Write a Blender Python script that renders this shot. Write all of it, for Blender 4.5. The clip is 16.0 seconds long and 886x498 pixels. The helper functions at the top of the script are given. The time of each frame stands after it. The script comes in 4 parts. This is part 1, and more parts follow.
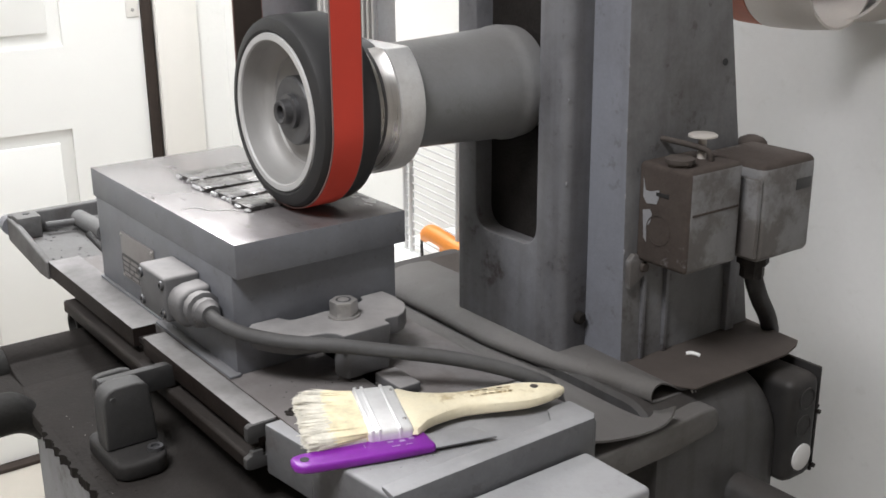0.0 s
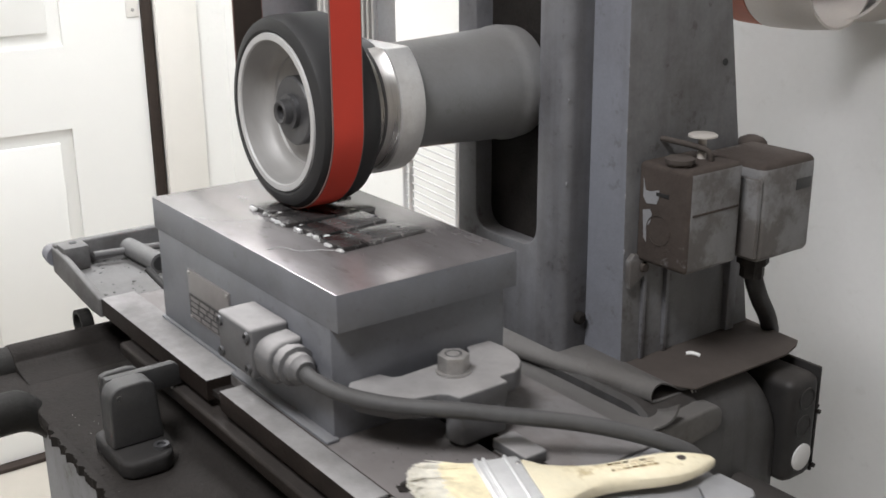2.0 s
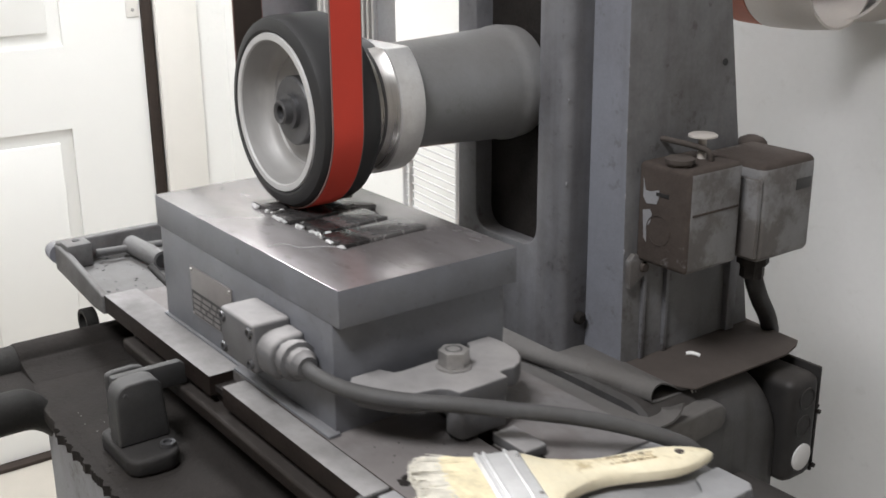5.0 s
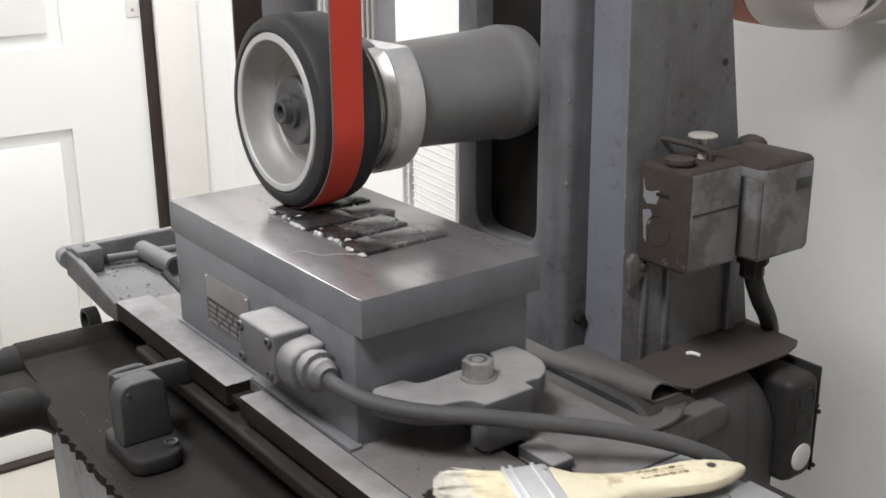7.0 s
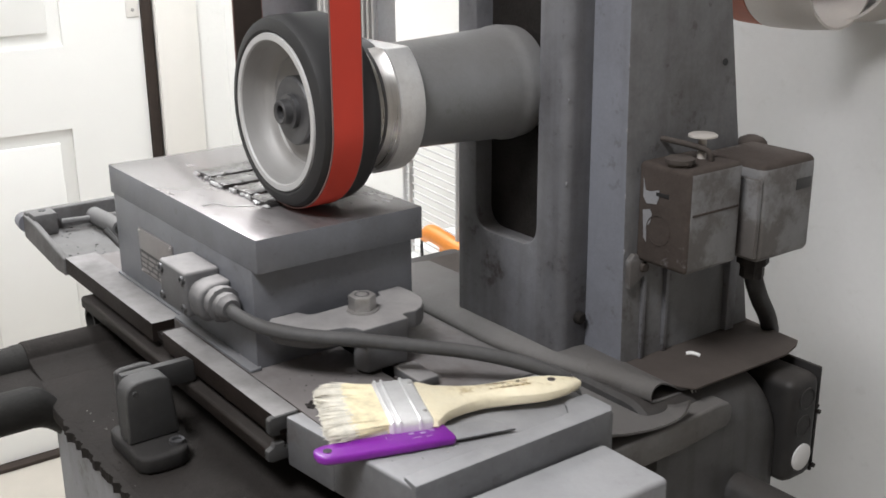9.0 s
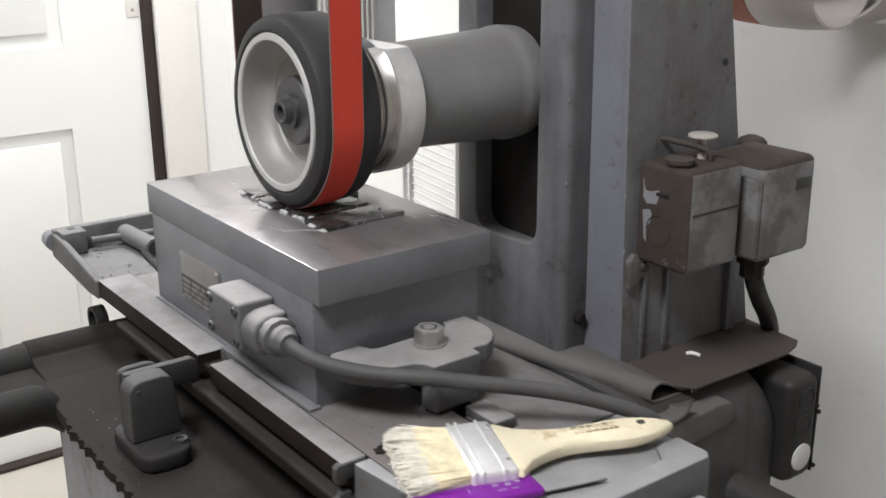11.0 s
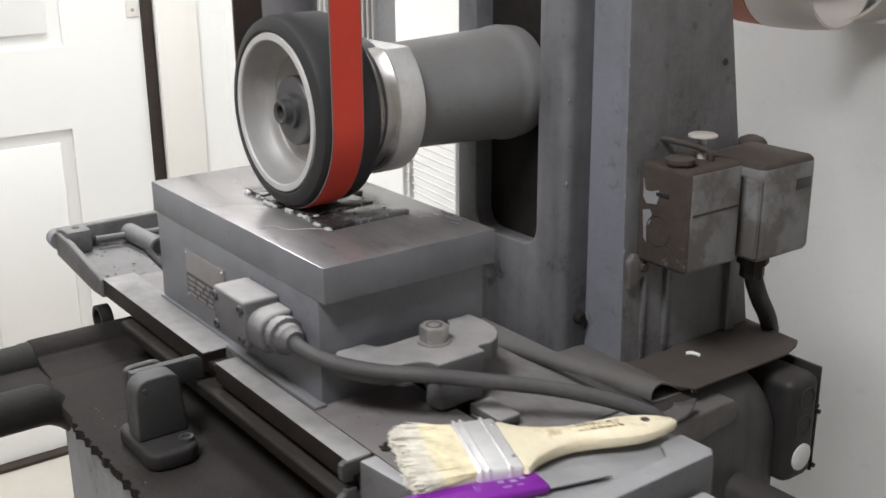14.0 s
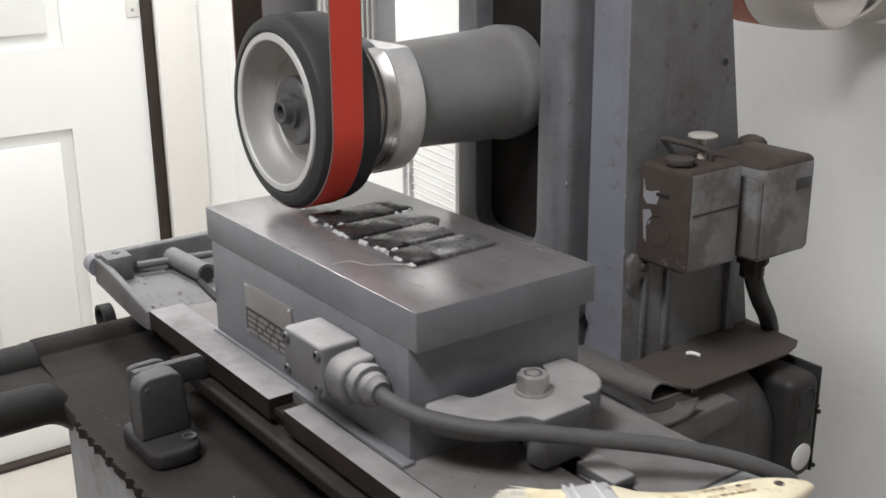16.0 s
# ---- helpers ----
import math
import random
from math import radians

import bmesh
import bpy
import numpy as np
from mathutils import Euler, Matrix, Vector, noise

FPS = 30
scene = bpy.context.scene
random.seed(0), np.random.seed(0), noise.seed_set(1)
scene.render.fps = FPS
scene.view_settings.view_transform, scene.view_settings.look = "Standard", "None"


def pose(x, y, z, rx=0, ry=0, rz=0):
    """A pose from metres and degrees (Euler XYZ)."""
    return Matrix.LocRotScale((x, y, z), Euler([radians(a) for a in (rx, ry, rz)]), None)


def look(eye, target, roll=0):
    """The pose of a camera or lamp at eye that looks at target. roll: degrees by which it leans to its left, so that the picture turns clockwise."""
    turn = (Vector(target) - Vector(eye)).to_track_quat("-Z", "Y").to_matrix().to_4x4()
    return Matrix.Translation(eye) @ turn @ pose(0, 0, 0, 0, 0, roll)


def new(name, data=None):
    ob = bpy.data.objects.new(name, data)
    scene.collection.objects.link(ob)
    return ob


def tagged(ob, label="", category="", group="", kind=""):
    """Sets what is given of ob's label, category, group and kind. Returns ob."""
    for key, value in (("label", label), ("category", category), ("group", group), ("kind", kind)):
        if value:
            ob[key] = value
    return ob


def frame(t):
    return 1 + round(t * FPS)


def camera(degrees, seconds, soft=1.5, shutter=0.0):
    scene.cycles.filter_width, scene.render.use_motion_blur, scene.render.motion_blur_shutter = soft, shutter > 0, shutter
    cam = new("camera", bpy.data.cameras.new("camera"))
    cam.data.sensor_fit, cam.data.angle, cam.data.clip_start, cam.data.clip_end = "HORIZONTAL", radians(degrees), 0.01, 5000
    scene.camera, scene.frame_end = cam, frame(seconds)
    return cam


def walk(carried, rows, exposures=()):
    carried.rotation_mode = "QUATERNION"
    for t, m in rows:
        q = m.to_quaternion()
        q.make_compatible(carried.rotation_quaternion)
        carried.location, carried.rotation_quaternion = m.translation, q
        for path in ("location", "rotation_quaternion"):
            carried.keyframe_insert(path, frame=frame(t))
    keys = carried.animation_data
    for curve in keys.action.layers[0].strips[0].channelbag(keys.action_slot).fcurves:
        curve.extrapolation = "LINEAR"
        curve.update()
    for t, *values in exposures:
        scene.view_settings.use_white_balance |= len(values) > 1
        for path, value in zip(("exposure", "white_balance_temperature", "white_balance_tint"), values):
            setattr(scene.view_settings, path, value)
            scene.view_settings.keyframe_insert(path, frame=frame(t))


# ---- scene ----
Z0 = 1.0  # height of the magnetic chuck's top above the floor
cam = camera(43.74, 16.0, soft=1.6, shutter=0.4)
EYE = pose(0.7093, -0.3335, Z0 + 0.2498, 71.755, 0.373, 53.442)
walk(cam, [(0.0, EYE), (16.0, EYE)], exposures=[(0.0, 0.0, 6500, 10), (16.0, 0.0, 6500, 10)])

# ---- light ----
world = bpy.data.worlds.new("room_world")
world.use_nodes = True
scene.world = world
world.node_tree.nodes["Background"].inputs[0].default_value = (0.9, 0.95, 1.0, 1)
world.node_tree.nodes["Background"].inputs[1].default_value = 0.02


def area_lamp(name, eye, target, sx, sy, watts, colour):
    data = bpy.data.lights.new(name, "AREA")
    data.shape, data.size, data.size_y, data.energy, data.color = "RECTANGLE", sx, sy, watts, colour
    ob = new(name, data)
    ob.matrix_world = look(eye, target)
    return ob


# unseen overhead area lamps, added and placed to suit brightness and shadows
area_lamp("unseen_lamp_left", (-1.25, 0.25, 2.5), (-1.25, 0.25, 0), 1.0, 0.4, 49, (0.97, 0.98, 1.0))
area_lamp("unseen_lamp_middle", (0.50, -0.90, 2.5), (0.50, -0.90, 0), 0.7, 0.5, 45, (0.985, 0.985, 1.0))


# ---- materials ----
def mat(name, colour, rough=0.6, metal=0.0, var=0.15, scale=40.0, fine=300.0, bump=0.1, dust=0.0, dust_colour=(0.17, 0.15, 0.135),
        blotch=None, blotch_amount=0.0, blotch_scale=18.0, stretch=(1, 1, 1), coat=0.0, grime=0.0, grime_scale=9.0, grime_colour=(0.35, 0.31, 0.28), drip=0.0, spec=0.5):
    """Paint, metal or plastic: base colour with two scales of variation, optional blotches of wear, and dust that lies on upward faces."""
    m = bpy.data.materials.new(name)
    m.use_nodes = True
    nt = m.node_tree
    n, link = nt.nodes, nt.links.new
    bsdf = n["Principled BSDF"]
    bsdf.inputs["Metallic"].default_value = metal
    bsdf.inputs["Coat Weight"].default_value = coat
    bsdf.inputs["Specular IOR Level"].default_value = spec
    co = n.new("ShaderNodeTexCoord")
    mp = n.new("ShaderNodeMapping")
    mp.inputs["Scale"].default_value = stretch
    link(co.outputs["Object"], mp.inputs["Vector"])

    def noise_tex(s, detail=4.0, rough_n=0.6):
        t = n.new("ShaderNodeTexNoise")
        t.inputs["Scale"].default_value, t.inputs["Detail"].default_value, t.inputs["Roughness"].default_value = s, detail, rough_n
        link(mp.outputs["Vector"], t.inputs["Vector"])
        return t.outputs["Fac"]

    def ramp(src, a, b):
        r = n.new("ShaderNodeMapRange")
        r.inputs["From Min"].default_value, r.inputs["From Max"].default_value = a, b
        link(src, r.inputs["Value"])
        return r.outputs["Result"]

    def mix(fac, a, b, kind="MIX"):
        x = n.new("ShaderNodeMix")
        x.data_type, x.blend_type = "RGBA", kind
        for s, v in ((x.inputs[0], fac), (x.inputs[6], a), (x.inputs[7], b)):
            if isinstance(v, (int, float)):
                s.default_value = v
            elif isinstance(v, tuple):
                s.default_value = (*v, 1)
            else:
                link(v, s)
        return x.outputs[2]

    big, small = noise_tex(scale), noise_tex(fine, 3.0)
    lo = tuple(c * (1 - var) for c in colour)
    hi = tuple(min(1, c * (1 + var)) for c in colour)
    out = mix(ramp(big, 0.3, 0.7), lo, hi)
    out = mix(0.25, out, mix(ramp(small, 0.3, 0.7), lo, hi))
    if blotch:
        f = ramp(noise_tex(blotch_scale, 8.0, 0.7), 0.62 - blotch_amount * 0.3, 0.70 - blotch_amount * 0.3)
        out = mix(f, out, blotch)
    if grime:
        f = n.new("ShaderNodeMath")
        f.operation = "MULTIPLY"
        link(ramp(noise_tex(grime_scale, 10.0, 0.72), 0.42, 0.68), f.inputs[0])
        f.inputs[1].default_value = grime
        out = mix(f.outputs[0], out, mix(1.0, out, grime_colour, "MULTIPLY"))
        specks = n.new("ShaderNodeMath")
        specks.operation = "MULTIPLY"
        link(ramp(noise_tex(grime_scale * 9, 6.0, 0.7), 0.60, 0.68), specks.inputs[0])
        specks.inputs[1].default_value = grime * 0.8
        out = mix(specks.outputs[0], out, mix(1.0, out, (0.45, 0.4, 0.36), "MULTIPLY"))
    if drip:
        dm = n.new("ShaderNodeMapping")
        dm.inputs["Scale"].default_value = (1, 1, 0.06)
        link(co.outputs["Object"], dm.inputs["Vector"])
        dn = n.new("ShaderNodeTexNoise")
        dn.inputs["Scale"].default_value, dn.inputs["Detail"].default_value = 70.0, 5.0
        link(dm.outputs["Vector"], dn.inputs["Vector"])
        f = n.new("ShaderNodeMath")
        f.operation = "MULTIPLY"
        link(ramp(dn.outputs["Fac"], 0.5, 0.72), f.inputs[0])
        f.inputs[1].default_value = drip
        out = mix(f.outputs[0], out, mix(1.0, out, (0.5, 0.45, 0.42), "MULTIPLY"))
    rough_src = ramp(big, 0.2, 0.8)
    rr = n.new("ShaderNodeMapRange")
    rr.inputs["To Min"].default_value, rr.inputs["To Max"].default_value = max(0.03, rough - 0.08), min(1, rough + 0.1)
    link(rough_src, rr.inputs["Value"])
    rough_out = rr.outputs["Result"]
    if dust:
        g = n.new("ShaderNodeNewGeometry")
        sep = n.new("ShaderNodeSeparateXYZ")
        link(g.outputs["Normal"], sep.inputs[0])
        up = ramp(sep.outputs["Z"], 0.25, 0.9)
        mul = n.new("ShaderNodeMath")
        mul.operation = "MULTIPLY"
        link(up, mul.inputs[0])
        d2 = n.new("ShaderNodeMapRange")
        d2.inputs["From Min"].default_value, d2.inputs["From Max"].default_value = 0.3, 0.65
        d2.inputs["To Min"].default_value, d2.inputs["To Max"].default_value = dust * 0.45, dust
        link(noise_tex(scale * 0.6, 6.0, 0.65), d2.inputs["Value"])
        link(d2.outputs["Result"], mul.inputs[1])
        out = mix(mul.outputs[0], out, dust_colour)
        rx = n.new("ShaderNodeMix")
        link(mul.outputs[0], rx.inputs[0])
        link(rough_out, rx.inputs[2])
        rx.inputs[3].default_value = 0.9
        rough_out = rx.outputs[0]
        if metal:
            inv = n.new("ShaderNodeMath")
            inv.operation = "MULTIPLY_ADD"
            link(mul.outputs[0], inv.inputs[0])
            inv.inputs[1].default_value, inv.inputs[2].default_value = -metal, metal
            link(inv.outputs[0], bsdf.inputs["Metallic"])
    link(out, bsdf.inputs["Base Color"])
    link(rough_out, bsdf.inputs["Roughness"])
    if bump:
        b = n.new("ShaderNodeBump")
        b.inputs["Strength"].default_value, b.inputs["Distance"].default_value = bump, 0.002
        link(small, b.inputs["Height"])
        link(b.outputs["Normal"], bsdf.inputs["Normal"])
    return m


PAINT = mat("grey_machine_paint", (0.17, 0.173, 0.187), 0.5, var=0.12, scale=14, bump=0.15, dust=0.55, blotch=(0.07, 0.062, 0.057), blotch_amount=0.0, dust_colour=(0.13, 0.118, 0.11), grime=0.6, drip=0.35)
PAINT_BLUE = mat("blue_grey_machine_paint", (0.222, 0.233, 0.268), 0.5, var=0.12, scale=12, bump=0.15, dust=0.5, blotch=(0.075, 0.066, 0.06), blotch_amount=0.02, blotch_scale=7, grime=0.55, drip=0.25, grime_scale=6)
HOUSING = mat("grey_housing_paint", (0.215, 0.22, 0.227), 0.4, var=0.08, scale=10, bump=0.12, dust=0.4, grime=0.3)
CHUCK = mat("chuck_side_steel", (0.168, 0.176, 0.196), 0.42, 0.2, var=0.1, scale=20, bump=0.06, dust=0.35, dust_colour=(0.25, 0.24, 0.23), grime=0.45, grime_scale=12, grime_colour=(0.55, 0.5, 0.48))
# top mottle: real smudges, tinted purple to stand for dull reflections
GROUND = mat("ground_steel_top", (0.25, 0.238, 0.24), 0.22, 0.5, var=0.09, scale=14, fine=500, bump=0.015, stretch=(0.5, 1.2, 1), blotch=(0.23, 0.212, 0.212), blotch_amount=0.15, blotch_scale=9, grime=0.65, grime_scale=9, grime_colour=(0.50, 0.41, 0.42), spec=0.28)
TABLE = mat("dusty_cast_iron_table", (0.15, 0.147, 0.15), 0.55, 0.2, var=0.18, scale=16, bump=0.12, dust=0.6, dust_colour=(0.245, 0.23, 0.229), grime=0.9, grime_scale=11, blotch=(0.075, 0.062, 0.056), blotch_amount=0.42, blotch_scale=9)
DIRTY = mat("grimy_dark_iron", (0.024, 0.021, 0.02), 0.5, var=0.35, scale=20, bump=0.35, dust=0.55, dust_colour=(0.032, 0.028, 0.026), grime=0.6, grime_scale=16, spec=0.15)
TABLE_END = mat("pale_dusty_table_end", (0.135, 0.138, 0.146), 0.5, 0.1, var=0.12, scale=16, bump=0.1, dust=0.75, dust_colour=(0.40, 0.40, 0.41), grime=0.5, grime_scale=12, blotch=(0.12, 0.11, 0.108), blotch_amount=0.02, blotch_scale=8)
ENDPAINT = mat("worn_light_grey_paint", (0.26, 0.265, 0.28), 0.45, var=0.12, scale=16, bump=0.12, dust=0.6, dust_colour=(0.47, 0.468, 0.475), grime=0.5, grime_scale=12)
TRAY = mat("dull_grey_tray_iron", (0.135, 0.135, 0.137), 0.7, var=0.2, scale=18, bump=0.15, dust=0.6, dust_colour=(0.19, 0.187, 0.183), grime=0.75, grime_scale=16)
BASEPAINT = mat("streaked_dark_base_paint", (0.058, 0.057, 0.058), 0.55, var=0.2, scale=10, bump=0.15, dust=0.95, dust_colour=(0.034, 0.029, 0.026), grime=0.6, drip=0.7)
PAINT_SIDE = mat("smudged_darkened_side_grey", (0.16, 0.162, 0.168), 0.5, var=0.2, scale=7, bump=0.12, dust=0.4, blotch=(0.075, 0.066, 0.06), blotch_amount=0.10, blotch_scale=11, grime=0.9, grime_scale=4.5, drip=0.3)
BOXBROWN = mat("brown_caked_dust", (0.066, 0.054, 0.048), 0.85, var=0.2, scale=25, bump=0.25, blotch=(0.24, 0.24, 0.25), blotch_amount=0.05, blotch_scale=22, grime=0.4, grime_scale=20, spec=0.2)
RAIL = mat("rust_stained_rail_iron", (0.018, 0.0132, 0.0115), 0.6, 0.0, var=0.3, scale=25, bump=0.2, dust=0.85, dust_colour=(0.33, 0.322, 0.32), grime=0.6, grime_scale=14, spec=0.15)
PIPE = mat("grimy_grey_tube", (0.021, 0.0205, 0.0195), 0.55, var=0.3, scale=18, bump=0.3, dust=0.6, dust_colour=(0.030, 0.029, 0.028), grime=0.5, grime_scale=14, spec=0.15)
DOG = mat("worn_dark_grey_paint", (0.042, 0.042, 0.043), 0.55, var=0.25, scale=30, bump=0.1, dust=0.7, dust_colour=(0.085, 0.082, 0.08), grime=0.5, grime_scale=25)
DOGFOOT = mat("oily_dark_grey_iron", (0.024, 0.023, 0.023), 0.55, var=0.3, scale=30, bump=0.15, dust=0.6, dust_colour=(0.032, 0.030, 0.029), grime=0.5, grime_scale=25, spec=0.3)
RAIL_EDGE = mat("dark_rusty_lip_iron", (0.016, 0.0125, 0.011), 0.6, var=0.35, scale=30, bump=0.25, dust=0.6, dust_colour=(0.05, 0.045, 0.042), grime=0.5, grime_scale=22, spec=0.15)
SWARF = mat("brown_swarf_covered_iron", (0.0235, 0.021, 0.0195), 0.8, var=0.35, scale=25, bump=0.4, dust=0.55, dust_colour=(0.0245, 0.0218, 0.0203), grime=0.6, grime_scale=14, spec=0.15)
CAST = mat("dusty_clamp_iron", (0.115, 0.115, 0.12), 0.6, 0.1, var=0.1, scale=25, bump=0.1, dust=0.85, dust_colour=(0.36, 0.345, 0.34), grime=0.5, grime_scale=22, grime_colour=(0.5, 0.47, 0.45))
ALU = mat("brushed_aluminium", (0.78, 0.78, 0.78), 0.4, 0.5, var=0.1, scale=30, bump=0.06, grime=0.35, grime_scale=30)
ALU_WEB = mat("satin_aluminium_web", (0.36, 0.355, 0.35), 0.55, 0.3, var=0.12, scale=25, bump=0.08, grime=0.35, grime_scale=24)
ALU_TURNED = mat("turned_aluminium_cone", (0.55, 0.54, 0.53), 0.3, 0.8, var=0.2, scale=20, bump=0.05, stretch=(0.2, 6, 0.2), grime=0.5, grime_scale=18)
ALU_BRIGHT = mat("machined_aluminium_rim", (0.52, 0.52, 0.52), 0.55, 0.25, var=0.05, scale=60, bump=0.03)
DARK_STEEL = mat("dark_steel", (0.12, 0.12, 0.125), 0.45, 0.6, var=0.15, scale=60, bump=0.08, grime=0.3, grime_scale=40)
STEEL = mat("plain_steel", (0.45, 0.44, 0.43), 0.4, 0.8, var=0.12, scale=60, bump=0.08, dust=0.4, dust_colour=(0.3, 0.28, 0.27), grime=0.4, grime_scale=40)
RUBBER = mat("black_rubber", (0.022, 0.022, 0.023), 0.6, var=0.2, scale=30, bump=0.1)
CABLE = mat("grey_cable_rubber", (0.06, 0.06, 0.062), 0.6, var=0.15, scale=60, bump=0.1, dust=0.5, dust_colour=(0.105, 0.10, 0.098), grime=0.5, grime_scale=20)
BELT = mat("red_abrasive_belt", (0.58, 0.05, 0.028), 0.75, var=0.06, scale=25, fine=1500, bump=0.35)
BELT_EDGE = mat("grey_belt_edge", (0.2, 0.12, 0.11), 0.8, var=0.1, bump=0.1)
SHEET = mat("dusty_grey_rubber_sheet", (0.11, 0.106, 0.103), 0.75, var=0.15, scale=10, bump=0.12, dust=0.6, dust_colour=(0.155, 0.146, 0.140), grime=0.6, grime_scale=12)
SHELF = mat("brown_dusty_sheet_metal", (0.07, 0.06, 0.054), 0.8, var=0.2, scale=18, bump=0.2, dust=0.6, dust_colour=(0.085, 0.072, 0.066), grime=0.5, grime_scale=12, spec=0.15)
BOXGREY = mat("dusty_enamelled_box", (0.20, 0.20, 0.205), 0.55, var=0.12, scale=22, bump=0.06, dust=0.9, dust_colour=(0.085, 0.074, 0.067), blotch=(0.12, 0.112, 0.108), blotch_amount=0.5, blotch_scale=14, grime=0.35, grime_scale=16)
BLACKBOX = mat("black_electrical_box", (0.022, 0.021, 0.021), 0.5, var=0.15, scale=25, bump=0.08, dust=0.2, grime=0.4, spec=0.25)
# unseen walls and ceiling: tones chosen by how much fill light they return
WALL_DARK = mat("unseen_bounce_wall", (0.38, 0.35, 0.31), 0.7, var=0.1, scale=4, bump=0.1)
CEILING = mat("unseen_bounce_ceiling", (0.50, 0.49, 0.47), 0.8, var=0.06, scale=4, bump=0.1)
# right part of the white back wall, its dimness put into a grey colour
WALL_DIM = mat("dimmed_white_wall", (0.56, 0.56, 0.555), 0.8, var=0.05, scale=3, fine=120, bump=0.12, grime=0.12, grime_scale=4, grime_colour=(0.75, 0.75, 0.75))
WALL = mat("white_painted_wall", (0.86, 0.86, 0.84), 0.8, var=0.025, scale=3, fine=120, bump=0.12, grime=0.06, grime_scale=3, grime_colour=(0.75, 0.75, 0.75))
DOOR = mat("white_painted_door", (0.82, 0.82, 0.80), 0.5, var=0.02, scale=4, bump=0.05)
TRIM = mat("cream_painted_trim", (0.82, 0.80, 0.76), 0.5, var=0.03, scale=5, bump=0.05)
DARKGAP = mat("dark_brown_strip", (0.045, 0.035, 0.03), 0.7, var=0.2, scale=20, spec=0.15)
FLOOR = mat("beige_concrete_floor", (0.45, 0.42, 0.37), 0.7, var=0.08, scale=6, bump=0.1)
WHITE = mat("white_plastic", (0.85, 0.85, 0.83), 0.4, var=0.03, bump=0.02)
WIRE = mat("grey_white_coated_wire", (0.60, 0.60, 0.60), 0.35, var=0.03, bump=0.02)
ORANGE = mat("orange_plastic", (0.75, 0.25, 0.03), 0.45, var=0.06, bump=0.05)
PURPLE = mat("purple_plastic", (0.20, 0.014, 0.31), 0.35, var=0.1, scale=50, bump=0.06, grime=0.3, grime_scale=40)
WOOD = mat("pale_brush_wood", (0.80, 0.73, 0.55), 0.5, var=0.12, scale=18, bump=0.08, stretch=(1, 1, 1), blotch=(0.55, 0.46, 0.29), blotch_amount=0.12, blotch_scale=30, grime=0.3, grime_scale=40, grime_colour=(0.75, 0.68, 0.55))
BRISTLE = mat("pale_bristle", (0.74, 0.66, 0.46), 0.7, var=0.25, scale=90, bump=0.0)
BRISTLE_GREY = mat("grey_bristle_tip", (0.66, 0.63, 0.55), 0.75, var=0.25, scale=120, bump=0.0)
TIN = mat("bright_tinplate", (0.88, 0.88, 0.88), 0.34, 0.45, var=0.08, scale=60, bump=0.08)
RED_IN = mat("red_brown_duct_lining", (0.33, 0.10, 0.06), 0.6, var=0.1, bump=0.1)
DUCT = mat("pale_duct_plastic", (0.46, 0.43, 0.40), 0.45, var=0.08, scale=20, bump=0.05)
BLADE = mat("part_ground_blade_steel", (0.21, 0.206, 0.206), 0.24, 0.6, var=0.2, scale=50, bump=0.1, blotch=(0.14, 0.13, 0.125), blotch_amount=0.15, blotch_scale=60)
DARK_BLADE = mat("dark_scale_reflection_steel", (0.06, 0.056, 0.056), 0.26, 0.5, var=0.3, scale=50, bump=0.15)
GLUE = mat("clear_hot_glue", (0.48, 0.48, 0.48), 0.10, 0.0, var=0.05, bump=0.05, coat=0.5)
PALE_PRINT = mat("pale_violet_print", (0.42, 0.33, 0.52), 0.6, var=0.1, bump=0.02)
PRINT = mat("faded_brown_print", (0.55, 0.46, 0.31), 0.7, var=0.2, bump=0.02)
LABEL_DARK = mat("black_name_plate", (0.03, 0.03, 0.03), 0.4, var=0.15, bump=0.02)
LABEL_METAL = mat("etched_plate_metal", (0.27, 0.255, 0.255), 0.45, 0.6, var=0.15, scale=60, bump=0.03)


# ---- mesh helpers ----
def smooth(me, angle=35):
    me.polygons.foreach_set("use_smooth", [True] * len(me.polygons))
    me.set_sharp_from_angle(angle=radians(angle))


def origin_of(ob):
    return ob.matrix_basis.translation if ob.parent is None else origin_of(ob.parent)


def thing(name, at, label, category, group="", kind=""):
    """An empty at the thing's base; at is in the plan, z from the chuck's top."""
    ob = new(name)
    ob.empty_display_size = 0.02
    ob.matrix_basis = pose(at[0], at[1], at[2] + Z0)
    return tagged(ob, label, category, group, kind)


def part(name, bm, material, parent, label=""):
    """One mesh under a thing or a part; the bmesh is in plan coordinates, z from the chuck's top."""
    o = origin_of(parent)
    bmesh.ops.translate(bm, vec=(-o.x, -o.y, Z0 - o.z), verts=bm.verts)
    bmesh.ops.recalc_face_normals(bm, faces=bm.faces)
    me = bpy.data.meshes.new(name)
    bm.to_mesh(me)
    bm.free()
    smooth(me)
    mats = material if isinstance(material, (list, tuple)) else [material]
    for m in mats:
        me.materials.append(m)
    ob = new(name, me)
    ob.parent = parent
    return tagged(ob, label)


